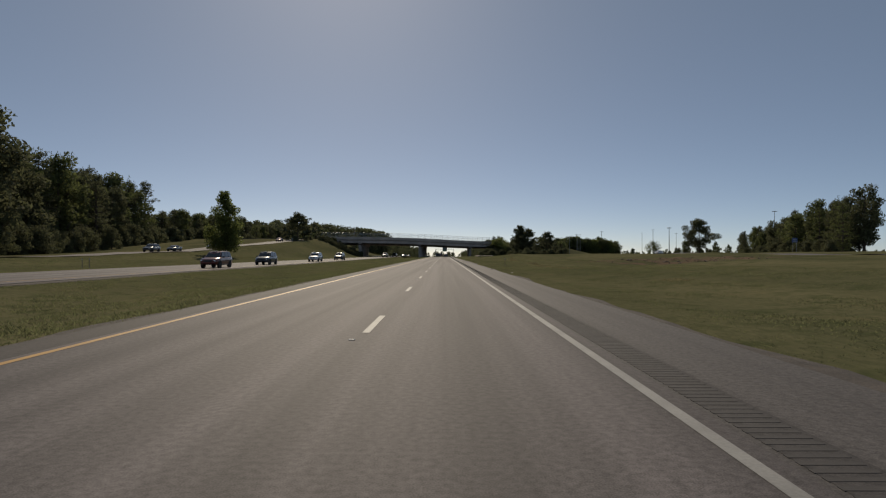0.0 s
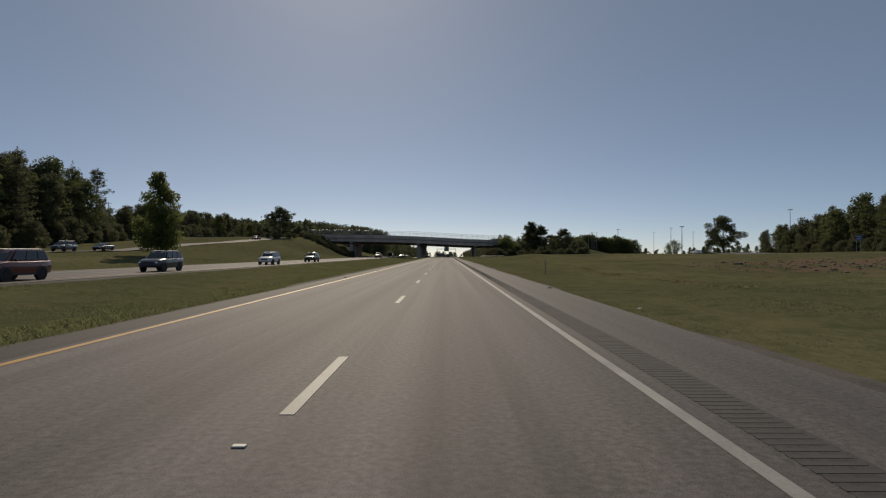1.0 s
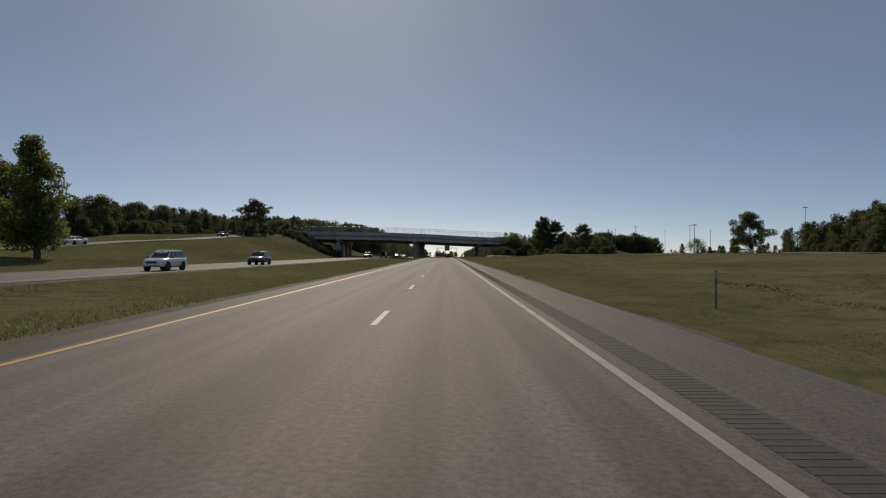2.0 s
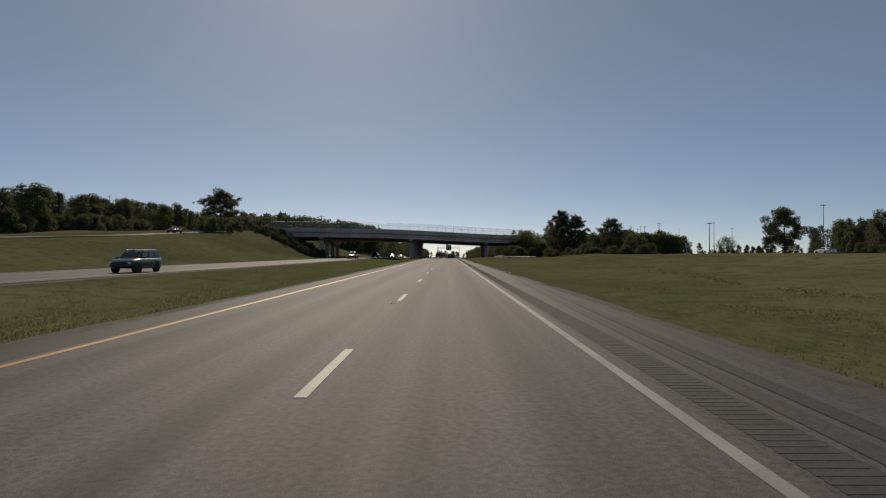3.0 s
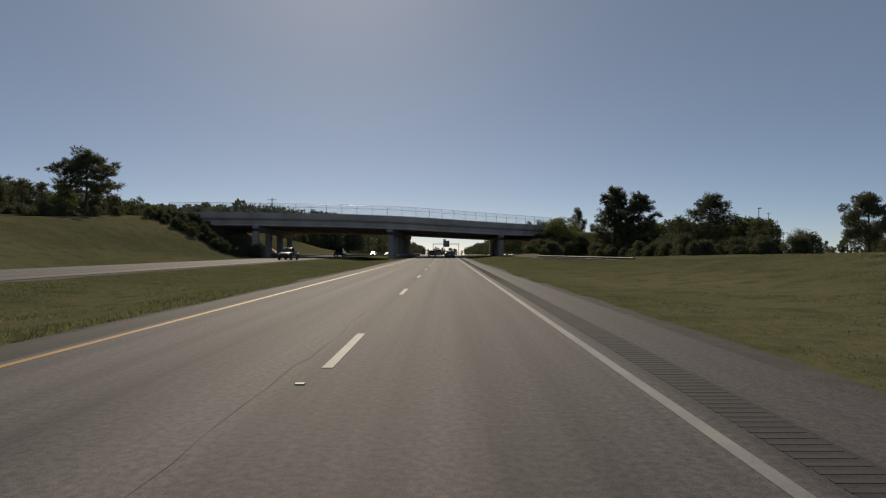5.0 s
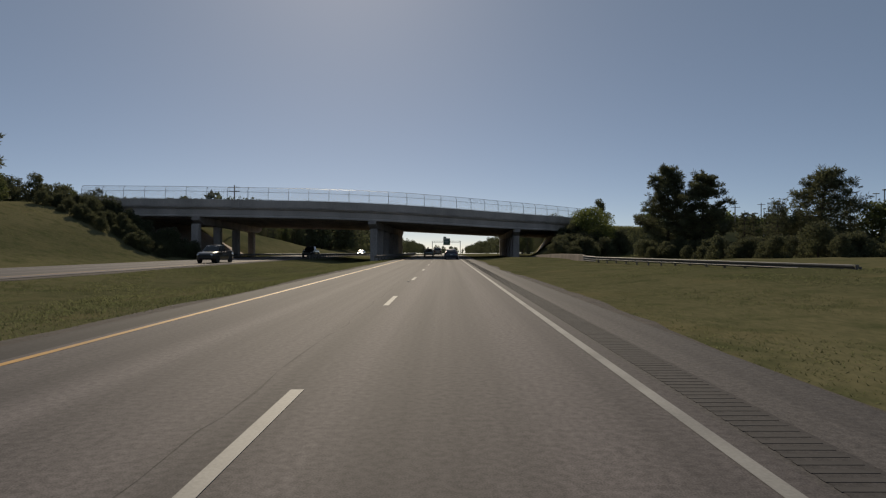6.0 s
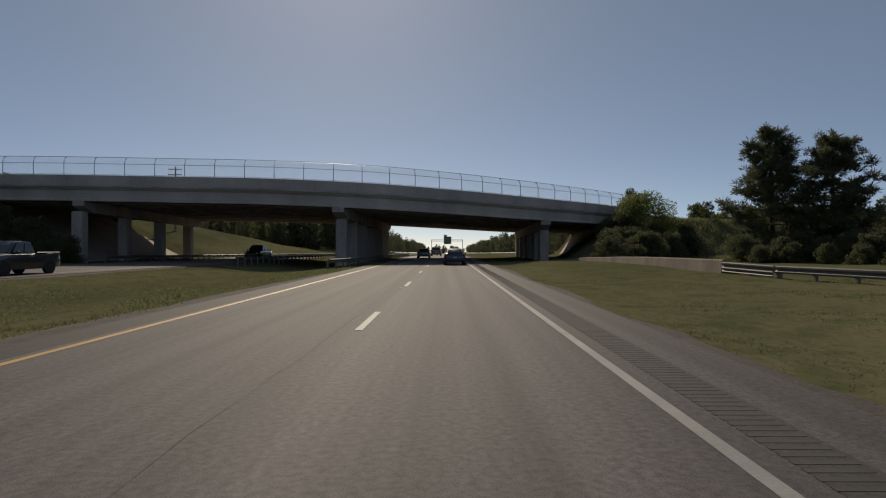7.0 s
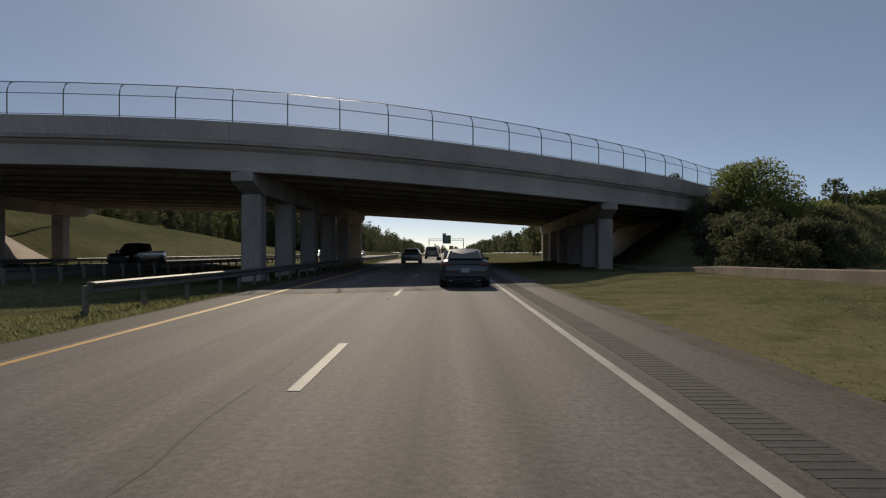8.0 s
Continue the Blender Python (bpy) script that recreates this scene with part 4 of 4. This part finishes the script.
def far_woods(name, label, seed, places, size, per):
    """Distant woods as one mass of leaf clumps."""
    rng = np.random.default_rng(seed)
    cs, rr, nn = [], [], []
    for x, y, h in places:
        g = gz(x, y)
        for q, w in ((0.25, 0.26), (0.5, 0.30), (0.72, 0.25), (0.9, 0.14)):
            cs.append((x + rng.normal(0, 0.05) * h, y + rng.normal(0, 0.05) * h, g + h * q))
            rr.append((h * w * rng.uniform(0.8, 1.3), h * w * rng.uniform(0.8, 1.3), h * 0.17))
            nn.append(per)
    ob = cloud(name, rng, cs, rr, nn, size, M_WOODS)
    return tagged(ob, label, "woods", kind="stuff")


rw = np.random.default_rng(9)
far_woods("hillside_woods", "dark wooded hillside behind the opposing carriageway", 21,
          [(-84 - 300 * rw.random() ** 1.4, y, rw.uniform(14.5, 19.5)) for y in rw.uniform(395, 1120, 1500)], 1.5, 34)
far_woods("hillside_woods", "dark trees on the rise just beyond the bridge", 26,
          [(x, y, float(np.interp(x, [-130, -90, -50], [21.5, 23.0, 18.5])) - gz(x, y)) for x, y in zip(rw.uniform(-132, -48, 150), rw.uniform(432, 505, 150))], 0.8, 70)
far_woods("roadside_woods", "line of dark trees along the road beyond the bridge", 22,
          [(-48 - 26 * rw.random() ** 1.5, y, rw.uniform(14, 20)) for y in rw.uniform(480, 1500, 300)], 0.8, 45)
far_woods("roadside_woods", "green trees along the road beyond the bridge", 23,
          [(37 + 34 * rw.random() ** 1.4, y, rw.uniform(9, 14)) for y in rw.uniform(430, 1300, 380)], 0.7, 45)
far_woods("horizon_woods", "low distant treeline along the horizon", 24,
          [(x, 1250 + 500 * rw.random() - 0.2 * abs(x), rw.uniform(10, 17)) for x in rw.uniform(-1100, 1300, 620)], 1.6, 20)
far_woods("field_trees", "scattered small trees at the edge of the field", 25,
          [(x, y, h) for x, y, h in zip(rw.uniform(90, 330, 46), rw.uniform(420, 640, 46), rw.uniform(5, 10, 46))], 0.7, 60)


def tufts(name, label, seed, x0, x1, y0, y1, count, low, high, lean=0.6):
    """Grass tufts: three thin blades each."""
    rng = np.random.default_rng(seed)
    x, y = rng.uniform(x0, x1, count), rng.uniform(y0, y1, count)
    p = np.stack([x, y, ground_z(x, y) - 0.01], -1)
    patch = 0.6 + 0.55 * np.sin(x * 0.8 + 2 * np.sin(y * 0.17)) * np.sin(y * 0.31 + 0.5 * x)
    out = []
    for k in range(3):
        a = rng.uniform(0, 6.28, count)
        h = rng.uniform(low, high, count) * (0.55 + 0.6 * patch)
        w = rng.uniform(0.006, 0.014, count) + 0.05 * h
        sx, sy = np.cos(a) * w, np.sin(a) * w
        off = rng.normal(0, 0.07, (count, 2))
        q = p + np.stack([off[:, 0], off[:, 1], np.zeros(count)], -1)
        tip = q + np.stack([rng.normal(0, lean, count) * h, rng.normal(0, lean, count) * h, h], -1)
        side = np.stack([sx, sy, np.zeros(count)], -1)
        out.append(np.stack([q - side, q + side, tip], 1).reshape(-1, 3))
    v = np.concatenate(out)
    ob = new(name, mesh_np(name, v, np.arange(len(v)), 3, M_BLADE))
    return tagged(ob, label, "grass", kind="stuff")


tufts("median_grass", "uneven green grass with straw tips in the median", 41, X_OPP_NEAR + 0.3, X_INNER - 0.2, -6, 300, 120000, 0.04, 0.11, 0.9)
tufts("tall_grass", "taller seeding grass along the median edge", 42, X_INNER - 2.6, X_INNER - 0.15, 0, 300, 16000, 0.05, 0.15)
tufts("verge_grass", "mown green roadside grass beside the shoulder", 43, 4.1, 21, -4, 300, 170000, 0.02, 0.05, 1.2)
tufts("bank_grass", "green grass on the bank beyond the opposing road", 44, -56, X_OPP_FAR - 0.3, 20, 266, 40000, 0.06, 0.16)

# scraps of torn tyre on the shoulder
for k, (x, y) in enumerate(((4.5, 55.0), (-6.3, 66.0))):
    rk = random.Random(k)
    pts = [(0.06 * i + rk.gauss(0, 0.01), rk.gauss(0, 0.025), 0.012 + abs(rk.gauss(0, 0.01))) for i in range(5)]
    d = tagged(part("tyre_scrap", Shape().tube(pts, [0.01, 0.018, 0.02, 0.015, 0.006], 5), M_TRIM), "torn scrap of black tyre on the shoulder", "debris", "road debris")
    d.matrix_world = pose(x, y, 0.0, 0, 0, rk.uniform(0, 180))
# pale scraps of litter at the gravel edge
for k, (x, y) in enumerate(((4.78, 135.5), (4.95, 138.8), (5.3, 46.0), (5.1, 146.5))):
    rk = random.Random(40 + k)
    fold = [(0.04 * i - 0.08, 0.02 * rk.random(), 0.012 + 0.02 * (i % 2) + 0.012 * rk.random()) for i in range(5)]
    scrap = Shape().loft([[(a, b - 0.04, c), (a, b + 0.04, c + 0.008), (a, b + 0.04, c + 0.012), (a, b - 0.04, c + 0.004)] for a, b, c in fold])
    d = tagged(part("paper_scrap", scrap, M_PLATE), "crumpled pale scrap of paper on the gravel edge", "litter", "litter scraps")
    d.matrix_world = pose(x, y, max(gz(x, y), -0.05), 0, 0, rk.uniform(0, 180))

# clods of bare earth on the eroded bank across the field
rc = np.random.default_rng(61)
M_CLOD = mat("reddish_clods", (0.20, 0.15, 0.115), rough=0.95, var=0.4, coarse=1.5, fine=12, bump=0.5, depth=0.03, island=0.5)
clod_v, clod_f = [], []
octa = ((0, 2, 4), (2, 1, 4), (1, 3, 4), (3, 0, 4), (2, 0, 5), (1, 2, 5), (3, 1, 5), (0, 3, 5))
for k in range(420):
    cx_, cy_ = 32 + rc.normal(0, 5.0), 80 + rc.normal(0, 3.2)
    r_ = rc.uniform(0.04, 0.15) * (1.0 if rc.random() < 0.92 else 2.2)
    base_i, zc = len(clod_v), gz(cx_, cy_) + 0.15 * r_
    for ax in ((1, 0, 0), (-1, 0, 0), (0, 1, 0), (0, -1, 0), (0, 0, 1), (0, 0, -1)):
        q = np.array(ax) * r_ * rc.uniform(0.6, 1.3) + rc.normal(0, 0.18, 3) * r_
        clod_v.append((cx_ + q[0], cy_ + q[1], zc + 0.4 * q[2]))
    clod_f += [base_i + i for tri in octa for i in tri]
tagged(new("earth_clods", mesh_np("earth_clods", clod_v, clod_f, 3, M_CLOD)), "reddish clods of bare earth on the eroded bank", "soil", kind="stuff")
tufts("bank_weeds", "tall uneven weeds on the grass bank", 45, 30, 50, 264, 300, 16000, 0.15, 0.55)

# a streak of dry straw-coloured grass along the foot of the bank
rg = np.random.default_rng(46)
dry_y = rg.uniform(30, 176, 9000)
dry_x = np.interp(dry_y, [8, 95, 106, 130, 150, 176], [12.4, 12.4, 12.8, 15.0, 17.0, 19.4]) + rg.normal(0, 0.30, 9000) + 0.25 * np.sin(dry_y * 0.31)
keep = np.sin(dry_y * 0.11) + 0.7 * np.sin(dry_y * 0.47) > -0.2
dry_x, dry_y = dry_x[keep], dry_y[keep]
dry_p = np.stack([dry_x, dry_y, ground_z(dry_x, dry_y) - 0.01], -1)
n_dry = len(dry_p)
lie = np.stack([rg.normal(0, 0.10, n_dry), rg.normal(0, 0.10, n_dry), rg.uniform(0.03, 0.09, n_dry)], -1)
wid = np.stack([rg.normal(0, 0.06, n_dry), rg.normal(0, 0.06, n_dry), np.zeros(n_dry)], -1)
dry_v = np.stack([dry_p - wid, dry_p + wid, dry_p + lie], 1).reshape(-1, 3)
M_STRAW = mat("dry_straw", (0.21, 0.185, 0.10), rough=0.9, var=0.3, coarse=0.4, fine=6, bump=0, spec=0.1, island=0.4, through_light=0.55)
tagged(new("dry_grass", mesh_np("dry_grass", dry_v, np.arange(len(dry_v)), 3, M_STRAW)), "streak of dry straw-coloured grass along the bank", "grass", kind="stuff")


# ---- vehicles ----
def vehicle(name, form, material, label, category, x, y, heading=0.0, lit=False, z=None, group=""):
    """A road vehicle that faces +y before it is turned: body, cabin, glass, wheels, lamps and trim."""
    spec = {
        "sedan": dict(L=4.85, W=0.925, belt=0.97, roof=1.44, base=(-1.85, 1.30), top=(-0.95, 0.38), tw=0.60, hood=0.84, tail=1.04, r=0.335, wb=1.40),
        "suv": dict(L=4.75, W=0.94, belt=1.08, roof=1.72, base=(-2.28, 1.20), top=(-1.98, 0.42), tw=0.66, hood=1.02, tail=1.10, r=0.37, wb=1.38),
        "van": dict(L=5.10, W=0.97, belt=1.08, roof=1.76, base=(-2.46, 1.75), top=(-2.26, 0.75), tw=0.74, hood=0.96, tail=1.08, r=0.35, wb=1.50),
        "pickup": dict(L=5.70, W=0.98, belt=1.18, roof=1.86, base=(-0.75, 1.35), top=(-0.58, 0.55), tw=0.68, hood=1.10, tail=1.16, r=0.40, wb=1.78),
    }[form]
    L, w, belt, roof, r, wb = spec["L"] / 2, spec["W"], spec["belt"], spec["roof"], spec["r"], spec["wb"]
    t = thing(name, label, category, group=group)
    zb = 0.24 if form == "sedan" else 0.32
    sta = [(-L, zb + 0.16, spec["tail"] - 0.22, w * 0.80), (-L + 0.05, zb + 0.06, spec["tail"] - 0.05, w * 0.91), (-L + 0.22, zb + 0.02, spec["tail"], w * 0.97),
           (-L + 0.9, zb, spec["tail"] - 0.005, w), (-0.6, zb - 0.02, belt, w), (0.6, zb - 0.02, belt, w), (L - 1.25, zb, spec["hood"] + 0.07, w * 0.99),
           (L - 0.55, zb + 0.02, spec["hood"] - 0.02, w * 0.95), (L - 0.16, zb + 0.05, spec["hood"] - 0.13, w * 0.84), (L, zb + 0.14, spec["hood"] - 0.26, w * 0.68)]
    rings = []
    for yy, lo, hi, hw in sta:
        half = [(0.0, hi + 0.035), (hw * 0.55, hi + 0.03), (hw * 0.86, hi + 0.005), (hw * 0.955, hi - 0.05), (hw, lo + 0.62 * (hi - lo)), (hw * 0.985, lo + 0.30 * (hi - lo)),
                (hw * 0.95, lo + 0.05), (hw * 0.80, lo)]
        rings.append([(a, yy, b) for a, b in half] + [(-a, yy, b) for a, b in reversed(half[1:])])
    body = part("body", Shape().loft(rings), material, t, smooth=True)
    # cabin: a tapered shell with a crowned roof
    b0, b1 = spec["base"]
    t0, t1 = spec["top"]
    bw, tw = w * 0.90, spec["tw"]
    bz = belt - 0.03
    prof = [(b0, bw * 0.96, bz, bz + 0.005), (t0, tw + 0.02, bz, roof - 0.03), ((t0 + t1) / 2, tw + 0.03, bz, roof), (t1, tw + 0.01, bz, roof - 0.025), (b1, bw * 0.95, bz, bz + 0.005)]
    rings = []
    for yy, hw, lo, hi in prof:
        full = bw if hi - lo > 0.05 else hw
        half = [(0, hi + (0.02 if hi - lo > 0.05 else 0)), (hw * 0.6, hi + (0.012 if hi - lo > 0.05 else 0)), (hw * 0.93, hi - (0.02 if hi - lo > 0.05 else 0)), (full, lo)]
        rings.append([(a, yy, b) for a, b in half] + [(-a, yy, b) for a, b in reversed(half[1:])])
    cabin = part("cabin", Shape().loft(rings), material, t, smooth=True)

    def pane(name_, q00, q10, q11, q01, u0, u1, v0, v1, out):
        """A window set 6 mm proud of a four-cornered face of the cabin."""
        q = [Vector(p) for p in (q00, q10, q11, q01)]

        def at(u, v):
            return (q[0] * (1 - u) + q[1] * u) * (1 - v) + (q[3] * (1 - u) + q[2] * u) * v
        nrm = (q[1] - q[0]).cross(q[3] - q[0]).normalized()
        if nrm.dot(Vector(out)) < 0:
            nrm = -nrm
        c = [at(u0, v0), at(u1, v0), at(u1, v1), at(u0, v1)]
        mid = (c[0] + c[1] + c[2] + c[3]) / 4
        oct_ = []
        for i in range(4):
            p, nx_, pv = c[i], c[(i + 1) % 4], c[i - 1]
            oct_ += [p + (pv - p) * 0.07, p + (nx_ - p) * 0.07]
        s = Shape().loft([[p - nrm * 0.03 for p in oct_], [p + nrm * 0.012 for p in oct_], [mid + (p - mid) * 0.96 + nrm * 0.016 for p in oct_]])
        part(name_, s, M_GLASS, cabin)
    rz = roof - 0.045
    for sgn in (-1, 1):
        lo_a, lo_b = (sgn * bw, b0 + 0.12, bz + 0.05), (sgn * bw, b1 - 0.12, bz + 0.05)
        hi_a, hi_b = (sgn * (tw + 0.015), t0, rz), (sgn * (tw + 0.015), t1, rz)
        splits = ((0.05, 0.46), (0.50, 0.95)) if form in ("sedan", "pickup") else ((0.03, 0.30), (0.33, 0.62), (0.65, 0.95))
        for u0, u1 in splits:
            pane("side_window", lo_a, lo_b, hi_b, hi_a, u0, u1, 0.06, 0.93, (sgn, 0, 0.2))
    pane("rear_window", (-bw * 0.92, b0, bz + 0.02), (bw * 0.92, b0, bz + 0.02), (tw, t0, rz), (-tw, t0, rz), 0.05, 0.95, 0.10, 0.94, (0, -1, 0.4))
    pane("windscreen", (-bw * 0.92, b1, bz + 0.02), (bw * 0.92, b1, bz + 0.02), (tw, t1, rz), (-tw, t1, rz), 0.05, 0.95, 0.06, 0.94, (0, 1, 0.4))
    for sx in (-1, 1):
        for yy in (-wb, wb):
            part("wheel_arch", Shape().disc((sx * (w - 0.10), yy, r + 0.03), 0, r + 0.075, 0.02, 0.112, 18), M_TRIM, body)
            wheel = part("wheel", Shape().disc((sx * (w - 0.105), yy, r), 0, r, r * 0.55, 0.125, 20), M_TYRE, t, "black rubber tyre")
            rim = Shape().disc((sx * (w - 0.10), yy, r), 0, r * 0.62, 0.02, 0.118, 14)
            part("rim", rim, M_RIM, wheel)
            for k in range(5):
                a = k * 2 * math.pi / 5
                part("spoke", Shape().box(sx * (w + 0.020), yy + 0.3 * r * math.cos(a), r + 0.3 * r * math.sin(a), 0.012, 0.07, 0.07, 0.004), M_TRIM, wheel)
        part("mirror", Shape().box(sx * (w + 0.08), b1 - 0.38, belt + 0.06, 0.20, 0.11, 0.14, 0.04), M_TRIM, t)
        part("sill", Shape().box(sx * (w - 0.02), 0, zb + 0.045, 0.05, 2 * wb - 2 * r - 0.2, 0.10, 0.02), M_TRIM, body)
        part("door_handle", Shape().box(sx * (w + 0.004), -0.25, belt - 0.16, 0.03, 0.18, 0.035, 0.01), M_TRIM, body)
        part("taillight", Shape().box(sx * w * 0.70, -L + 0.06, spec["tail"] - (0.16 if form == "sedan" else 0.22), w * 0.36, 0.16, 0.13 if form == "sedan" else 0.30, 0.03), M_TAIL, t, "red lens")
        part("headlight", Shape().box(sx * w * 0.66, L - 0.13, spec["hood"] - 0.26, w * 0.30, 0.20, 0.14, 0.04), M_LIT if lit else M_LENS, t, "lit headlight" if lit else "clear lens")
    part("grille", Shape().box(0, L - 0.05, spec["hood"] - 0.30, w * 0.95, 0.12, 0.20, 0.03), M_TRIM, t)
    part("front_bumper", Shape().box(0, L - 0.09, zb + 0.22, w * 1.62, 0.24, 0.16, 0.05), M_TRIM if form == "pickup" else material, t)
    rear = part("rear_bumper", Shape().box(0, -L + 0.06, zb + 0.24, w * 1.78, 0.20, 0.20, 0.06), M_CHROME if form == "pickup" else material, t)
    part("bumper_trim", Shape().box(0, -L + 0.02, zb + 0.10, w * 1.35, 0.14, 0.10, 0.03), M_TRIM, rear)
    part("plate", Shape().box(0, -L + (-0.018 if form == "pickup" else -0.004), zb + 0.42, 0.31, 0.02, 0.155, 0.004), M_PLATE, t, "number plate with blank bar")
    if form == "sedan":
        part("boot_lip", Shape().box(0, -L + 0.20, spec["tail"] + 0.05, w * 1.45, 0.16, 0.05, 0.02), material, body)
        for sx in (-1, 1):
            part("exhaust", Shape().tube([(sx * 0.52, -L - 0.03, zb + 0.08), (sx * 0.52, -L + 0.2, zb + 0.08)], [0.045, 0.045], 8), M_CHROME, t)
        part("light_bar", Shape().box(0, -L + 0.035, spec["tail"] - 0.16, w * 1.1, 0.10, 0.05, 0.015), M_TRIM, t)
    elif form == "pickup":
        part("bed_floor", Shape().box(0, -1.75, belt + 0.012, w * 1.62, 1.95, 0.03, 0.01), M_TRIM, body)
        for sx in (-1, 1):
            part("bed_rail", Shape().box(sx * w * 0.88, -1.75, belt + 0.035, 0.12, 2.0, 0.07, 0.02), material, body)
    else:
        for sx in (-1, 1):
            part("roof_rail", Shape().tube([(sx * (tw - 0.06), t0 + 0.2, roof + 0.02), (sx * (tw - 0.06), t1 - 0.1, roof + 0.02)], [0.02, 0.02], 6), M_STEEL, cabin)
        part("rear_wiper", Shape().box(0.1, b0 + 0.02, bz + 0.16, 0.4, 0.02, 0.02, 0.004), M_TRIM, cabin)
    zz = float(road_z(y)) if z is None else z
    t.matrix_world = pose(x, y, zz, 0, 0, heading)
    return t


P_NAVY = paint("dark_blue_paint", (0.022, 0.026, 0.040))
P_SILVER = paint("silver_paint", (0.42, 0.43, 0.45), 0.6)
P_WHITE = paint("white_paint", (0.72, 0.72, 0.71), 0.0)
P_BLACK = paint("black_paint", (0.010, 0.010, 0.012), 0.0)
P_GREY = paint("grey_paint", (0.12, 0.125, 0.13), 0.5)
P_RED = paint("dark_red_paint", (0.12, 0.018, 0.015))

# going the same way
vehicle("sedan_car", "sedan", P_NAVY, "dark blue-grey sedan with a rear spoiler lip in the lane", "car", 0.78, 260.4, 0)
vehicle("sedan_car", "sedan", P_GREY, "dark grey sedan in the passing lane under the bridge", "car", -3.25, 294.5, 0)
vehicle("minivan", "van", P_GREY, "grey minivan in the lane beyond the bridge", "van", -1.9, 322.0, 0)
vehicle("sedan_car", "sedan", P_BLACK, "dark sedan far along the road", "car", -3.2, 372.0, 0)
vehicle("suv_car", "suv", P_WHITE, "white sport utility car far along the road", "car", 0.5, 398.0, 0)
vehicle("suv_car", "suv", P_SILVER, "silver sport utility car far along the road", "car", -3.3, 430.0, 0)
# coming the other way
NEAR_LANE, FAR_LANE = -24.0, -28.4
vehicle("suv_car", "suv", P_RED, "dark red sport utility car on the opposing carriageway", "car", NEAR_LANE, 62.0, 180)
vehicle("suv_car", "suv", P_NAVY, "dark blue sport utility car on the opposing carriageway", "car", NEAR_LANE, 79.5, 180)
vehicle("suv_car", "suv", P_WHITE, "white sport utility car on the opposing carriageway", "car", NEAR_LANE, 110.0, 180)
vehicle("suv_car", "suv", P_BLACK, "black sport utility car on the opposing carriageway", "car", NEAR_LANE, 135.5, 180)
vehicle("sedan_car", "sedan", P_SILVER, "silver sedan with lit headlights on the opposing carriageway", "car", NEAR_LANE, 347, 180, lit=True)
vehicle("pickup_truck", "pickup", P_BLACK, "dark pickup on the opposing carriageway", "pickup truck", NEAR_LANE, 240.0, 180)
vehicle("pickup_truck", "pickup", P_BLACK, "black pickup in the shade under the bridge", "pickup truck", NEAR_LANE + 0.5, 281.5, 180)
vehicle("sedan_car", "sedan", P_WHITE, "white sedan with lit headlights beyond the bridge", "car", NEAR_LANE, 398, 180, lit=True)
vehicle("suv_car", "suv", P_GREY, "grey car with lit headlights beyond the bridge", "car", FAR_LANE, 436, 180, lit=True)
# on the slip road and the side road
for form, pt, x, y, what in (("suv", P_GREY, -63, 127, "grey sport utility car"), ("sedan", P_BLACK, -64, 140, "dark sedan"), ("sedan", P_WHITE, -62, 158, "white sedan"), ("sedan", P_RED, -63, 226, "dark red sedan")):
    vehicle("slip_road_car", form, pt, what + " on the slip road up the bank", "car", x, y, 180, z=gz(-62, y) + 0.10)
vehicle("side_road_car", "sedan", P_WHITE, "white sedan on the side road across the field", "car", 76, 210, 0, z=gz(76, 210) + 0.12)
